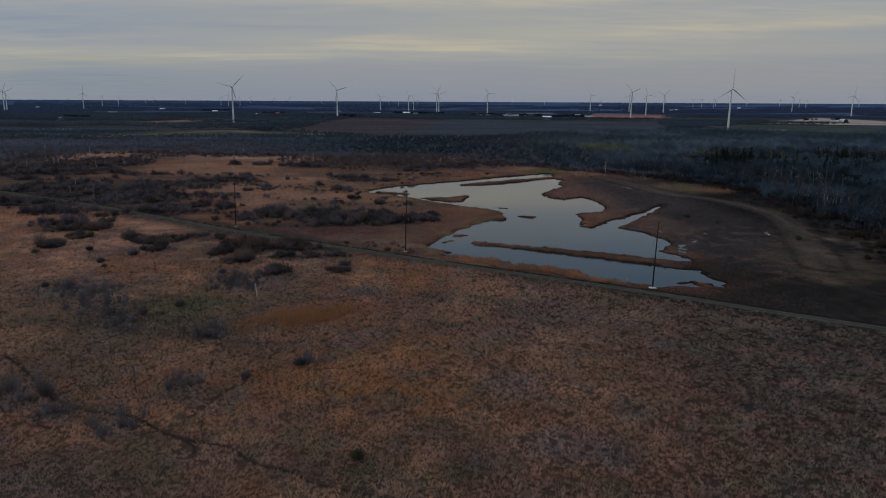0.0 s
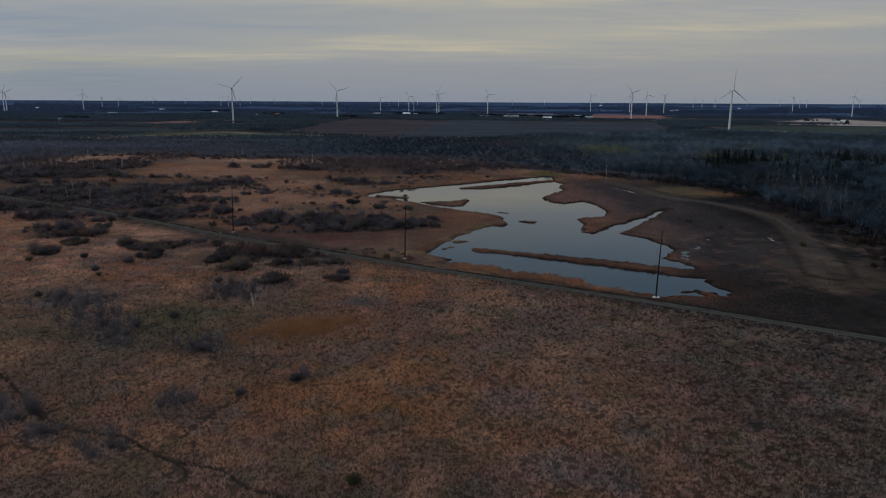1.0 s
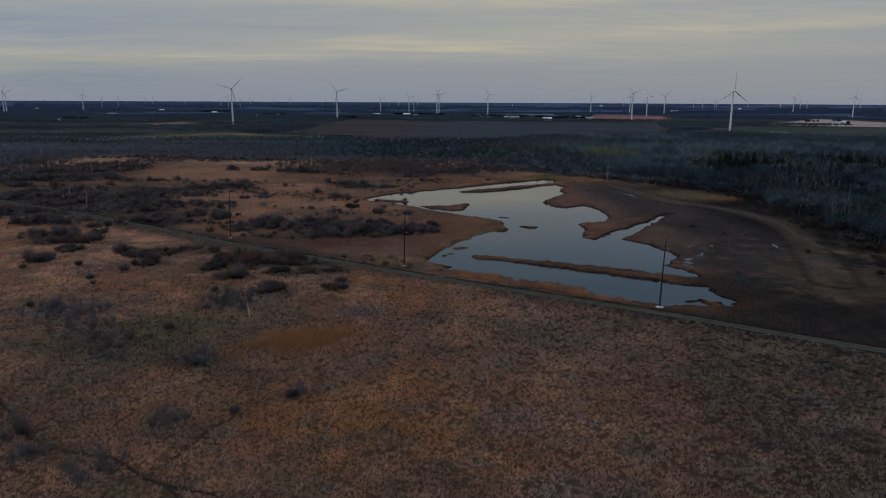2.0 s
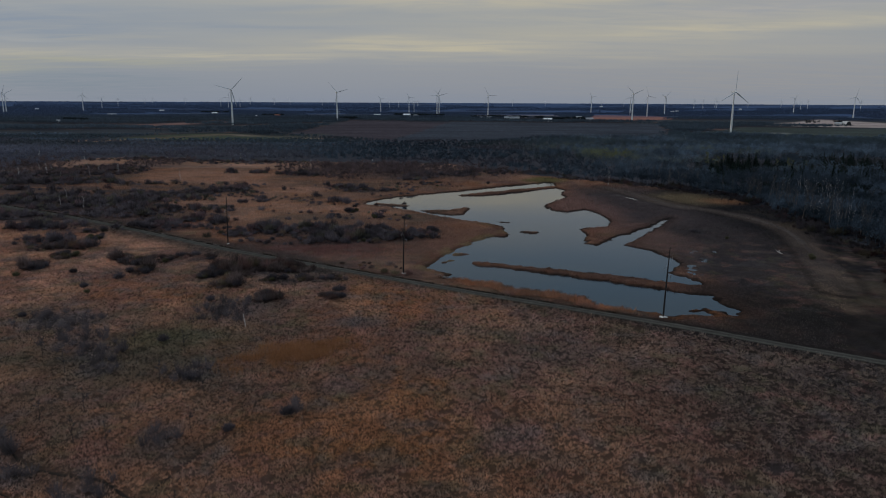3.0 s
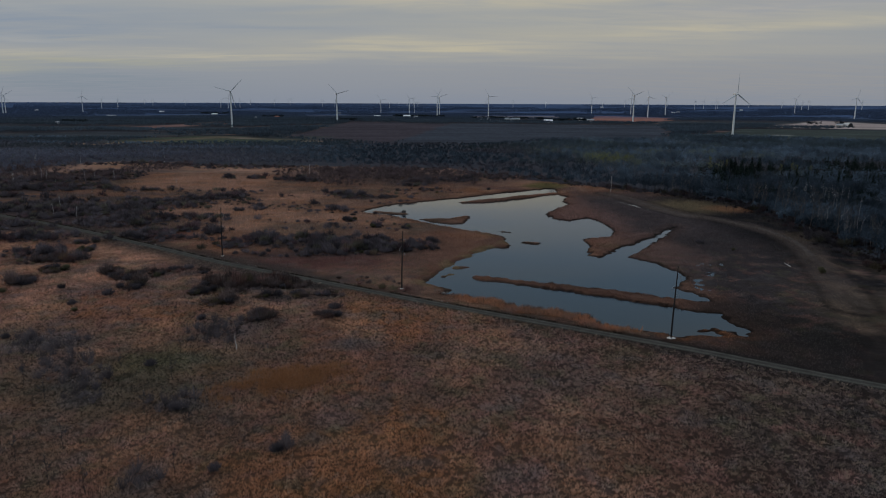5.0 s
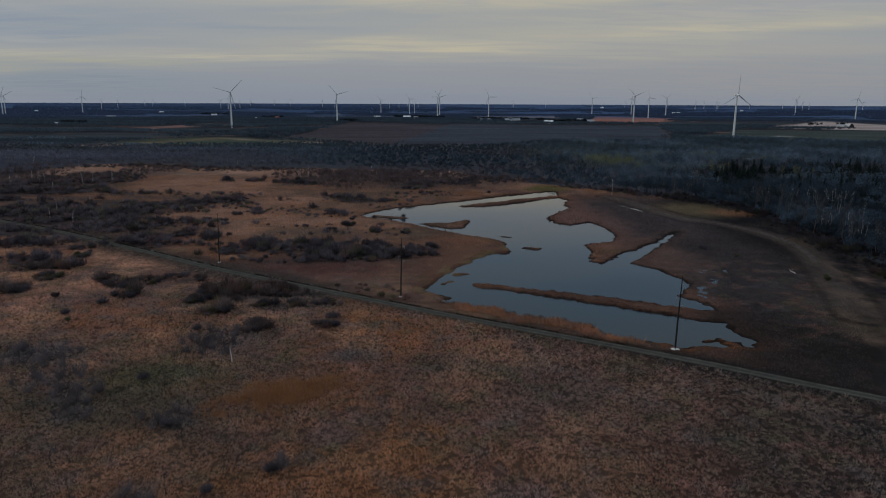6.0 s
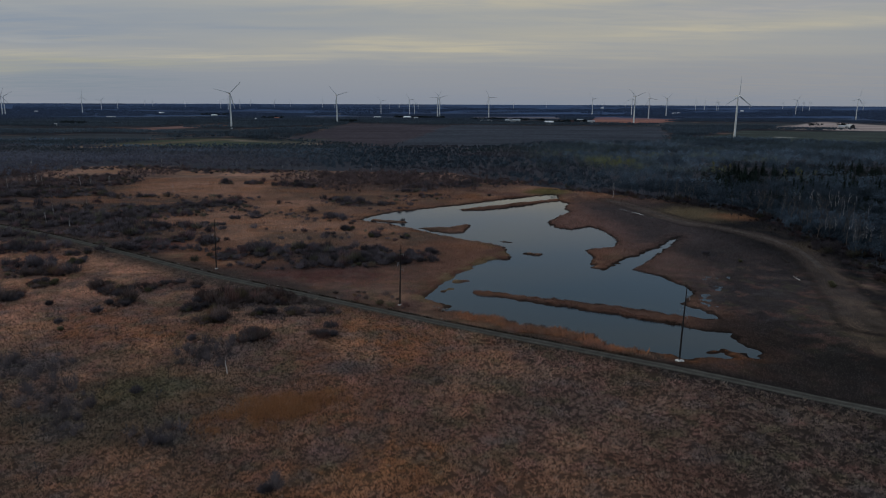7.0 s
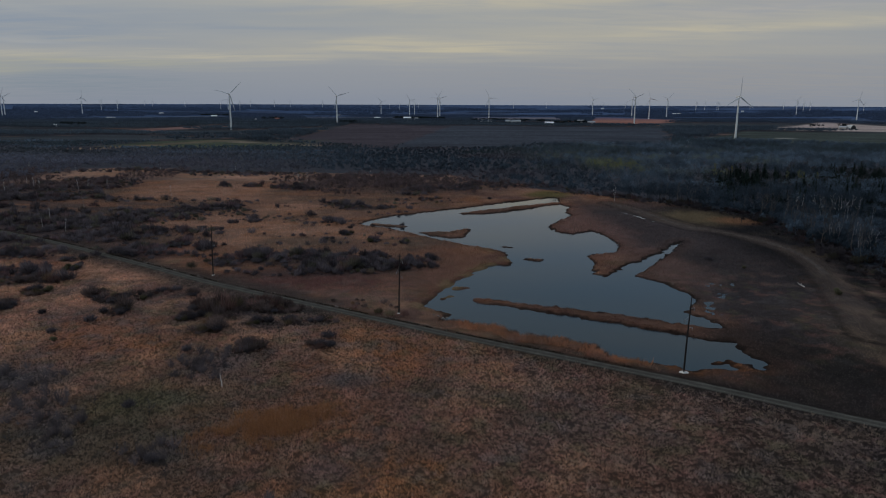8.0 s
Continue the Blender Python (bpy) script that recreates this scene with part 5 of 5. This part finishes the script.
# ---- wind turbines ----
def wind_turbine():
    root = new("wind_turbine")
    bm = bmesh.new()
    for a, b in ((0, 1), (1, 2), (2, 3)):
        z, w = (-0.5, 27, 54, 79.5), (2.15, 1.85, 1.55, 1.2)
        limb(bm, (0, 0, z[a]), (0, 0, z[b]), w[a], w[b], 20)
    part("tower", bm, M_TOWER, root)
    bm = bmesh.new()
    bmesh.ops.create_cube(bm, size=1, matrix=Matrix.Translation((0, 2.2, 81)) @ Matrix.Diagonal((3.3, 9.5, 3.3, 1)))
    bmesh.ops.bevel(bm, geom=bm.edges[:], offset=0.6, segments=2, affect="EDGES")
    part("nacelle", bm, M_TOWER, root)
    rotor = new("rotor", None)
    bm = bmesh.new()
    bmesh.ops.create_uvsphere(bm, u_segments=14, v_segments=8, radius=1.6, matrix=Matrix.Diagonal((1, 1.35, 1, 1)))
    me = bpy.data.meshes.new("rotor")
    bm.to_mesh(me)
    bm.free()
    me.materials.append(M_TOWER)
    bpy.data.objects.remove(rotor)
    rotor = new("rotor", me)
    rotor.parent = root
    rotor.location = (0, -3.8, 81)
    for i in range(3):
        bm = bmesh.new()
        rings = []
        for s, chord, thick, twist in ((1.0, 1.4, 1.4, 0), (4, 1.8, 1.1, 8), (8, 2.5, 0.7, 14), (18, 1.8, 0.42, 6), (29, 1.2, 0.28, 3), (39.0, 0.45, 0.12, 0)):
            q = Matrix.Rotation(radians(twist + 12), 3, "Z")
            rings.append([bm.verts.new(q @ Vector((math.cos(u) * chord / 2, math.sin(u) * thick / 2, 0)) + Vector((0, 0, s))) for u in np.linspace(0, math.tau, 8, endpoint=False)])
        for a, b in zip(rings[:-1], rings[1:]):
            for u in range(8):
                bm.faces.new((a[u], a[(u + 1) % 8], b[(u + 1) % 8], b[u]))
        bm.faces.new(rings[-1])
        blade = part("blade", bm, M_BLADE_PAINT, rotor)
        blade.matrix_basis = pose(0, 0, 0, 0, 120 * i, 0)
    return tagged(root, "white three-bladed wind turbine on the far plain", "wind turbine", "wind turbines")


# plan place, size, turn of the rotor and heading
NEAR_TURBINES = [(507, 1268, 0.925, 2, 20), (-503, 1649, 1.0, 45, 30), (-324, 2069, 1.0, 75, 35), (564, 2164, 1.0, 70, 25), (818, 2903, 1.0, 100, 25), (855, 3316, 1.0, 10, 20),
                 (947, 3091, 1.0, 50, 25), (714, 3523, 0.95, 80, 30), (163, 2865, 1.0, 90, 25), (-45, 2926, 1.0, 30, 25), (-37, 3023, 1.0, 75, 25), (1633, 2851, 1.0, 15, 15), (1654, 3387, 0.86, 40, 15),
                 (-1851, 2929, 1.0, 20, 40), (-1894, 3015, 0.97, 60, 40), (-1690, 3260, 0.91, 5, 60), (-183, 3329, 0.9, 85, 30)]
FAR_TURBINES = [(-1774, 3610, 0.6), (-1744, 3724, 0.55), (-1771, 4119, 0.4), (-1733, 4140, 0.42), (-1557, 4177, 0.42), (-1253, 3891, 0.55), (-1190, 3820, 0.75), (-1133, 3843, 0.55), (-1187, 4236, 0.5),
                (-1056, 4288, 0.5), (-967, 4322, 0.5), (-754, 4232, 0.5), (-337, 3539, 0.8), (-352, 4238, 0.4), (-296, 4251, 0.4), (-171, 3570, 0.65), (-185, 4327, 0.4)]
FAR_TURBINES += [(400, 4364, 0.45), (617, 4483, 0.4), (944, 4338, 0.42), (1094, 4395, 0.4), (1368, 3934, 0.6), (1435, 3984, 0.58), (1501, 3978, 0.58), (1510, 3977, 0.56), (1780, 4199, 0.4),
                 (1919, 4081, 0.45), (1856, 3727, 0.6), (1918, 3779, 0.58), (2141, 3676, 0.58)]
first_turbine = wind_turbine()
for i, row in enumerate(NEAR_TURBINES + [(*f, r.random() * 120, r.uniform(10, 50)) for f in FAR_TURBINES]):
    ob = set_down(first_turbine, row[0], row[1], row[4], row[2], i == 0)
    for c in ob.children:
        if c.name.startswith("rotor"):
            c.rotation_euler = (0, radians(row[3]), 0)


# ---- farms ----
def farm_building(name, w, l, h, roof_h, wall, roof, label, arch=False):
    root = new(name)
    bm = bmesh.new()
    steps = [math.pi * i / 8 for i in range(9)] if arch else []
    section = [(-w / 2, 0), (w / 2, 0), (w / 2, h), (0, h + roof_h), (-w / 2, h)] if not arch else [(w / 2 * math.cos(a), (h + roof_h) * math.sin(a)) for a in steps]
    ends = [[bm.verts.new((x, y, z - (0.6 if z < 0.01 else 0))) for x, z in section] for y in (-l / 2, l / 2)]
    bm.faces.new(ends[0])
    bm.faces.new(ends[1][::-1])
    for a in range(len(section)):
        b = (a + 1) % len(section)
        bm.faces.new((ends[0][a], ends[1][a], ends[1][b], ends[0][b]))
    bmesh.ops.recalc_face_normals(bm, faces=bm.faces[:])
    part("wall", bm, wall, root)
    bm = bmesh.new()
    if arch:
        rows = [(w / 2 * 1.02 * math.cos(a), (h + roof_h) * 1.02 * math.sin(a)) for a in steps]
    else:
        rows = [(w / 2 + 0.6, h - 0.25), (0, h + roof_h + 0.2), (-w / 2 - 0.6, h - 0.25)]
    for (xa, za), (xb, zb) in zip(rows[:-1], rows[1:]):
        lower = [bm.verts.new(p) for p in ((xa, -l / 2 - 0.5, za), (xa, l / 2 + 0.5, za), (xb, l / 2 + 0.5, zb), (xb, -l / 2 - 0.5, zb))]
        upper = [bm.verts.new(v.co + Vector((0, 0, 0.25))) for v in lower]
        bm.faces.new(upper)
        bm.faces.new(lower[::-1])
        for i in range(4):
            bm.faces.new((lower[i], lower[(i + 1) % 4], upper[(i + 1) % 4], upper[i]))
    bmesh.ops.recalc_face_normals(bm, faces=bm.faces[:])
    part("roof", bm, roof, root)
    bm = bmesh.new()
    bmesh.ops.create_cube(bm, size=1, matrix=Matrix.Translation((0, -l / 2 - 0.05, h * 0.4)) @ Matrix.Diagonal((w * 0.32, 0.2, h * 0.8, 1)))
    part("door", bm, M_DOOR, root)
    return tagged(root, label, "farm building", "farm buildings")


WHITE_BARN, RED_BARN, GREY_BARN = "long white farm building with a pale metal roof", "red farm building with a rusty roof", "grey-roofed farm shed among far fields"
WEST_FARMS = [(-1921, 3289, 0, 9, 16, 4, 80), (-992, 1795, 0, 8, 13, 4, 75), (-975, 1825, 2, 8, 11, 4, 20), (-1358, 3343, 0, 11, 22, 5, 80), (-1012, 3056, 0, 9, 24, 4, 85), (-647, 2383, 0, 8, 11, 5, 40),
              (-600, 2479, 1, 10, 18, 6, 70), (-515, 3327, 2, 10, 18, 5, 60), (-270, 2700, 0, 11, 24, 5, 80), (-1253, 2624, 2, 9, 34, 4, 85)]
MID_FARMS = [(-152, 2622, 0, 15, 26, 7, 78), (-120, 2635, 2, 10, 16, 5, 60), (213, 2348, 2, 12, 50, 5, 85), (130, 2420, 2, 10, 42, 4, 85), (294, 2078, 0, 14, 26, 6, 75), (330, 2150, 1, 13, 30, 5, 82),
             (372, 2170, 1, 11, 20, 5, 70), (415, 2233, 2, 14, 22, 8, 40), (450, 2243, 2, 11, 24, 5, 80)]
EAST_FARMS = [(1126, 3545, 0, 10, 16, 5, 60), (1150, 3544, 0, 9, 14, 6, 50), (394, 1168, 0, 4, 7, 3, 70), (1018, 1843, 2, 11, 18, 5, 30), (1034, 1838, 3, 16, 18, 6, 12), (1581, 3825, 0, 9, 15, 4, 70), (941, 4338, 0, 9, 18, 4, 80)]
for bx, by, kind, w, l, h, turn in WEST_FARMS + MID_FARMS + EAST_FARMS:
    wall, roof, label = ((M_WALL_WHITE, M_ROOF_WHITE, WHITE_BARN), (M_WALL_RED, M_ROOF_RED, RED_BARN), (M_WALL_WHITE, M_ROOF_GREY, GREY_BARN), (M_DOOR, M_WALL_WHITE, "arched dark shed with a pale rim"))[kind]
    set_down(farm_building("farm_building", w, l, h, w * 0.25, wall, roof, label, kind == 3), bx, by, turn, 1.0, True)
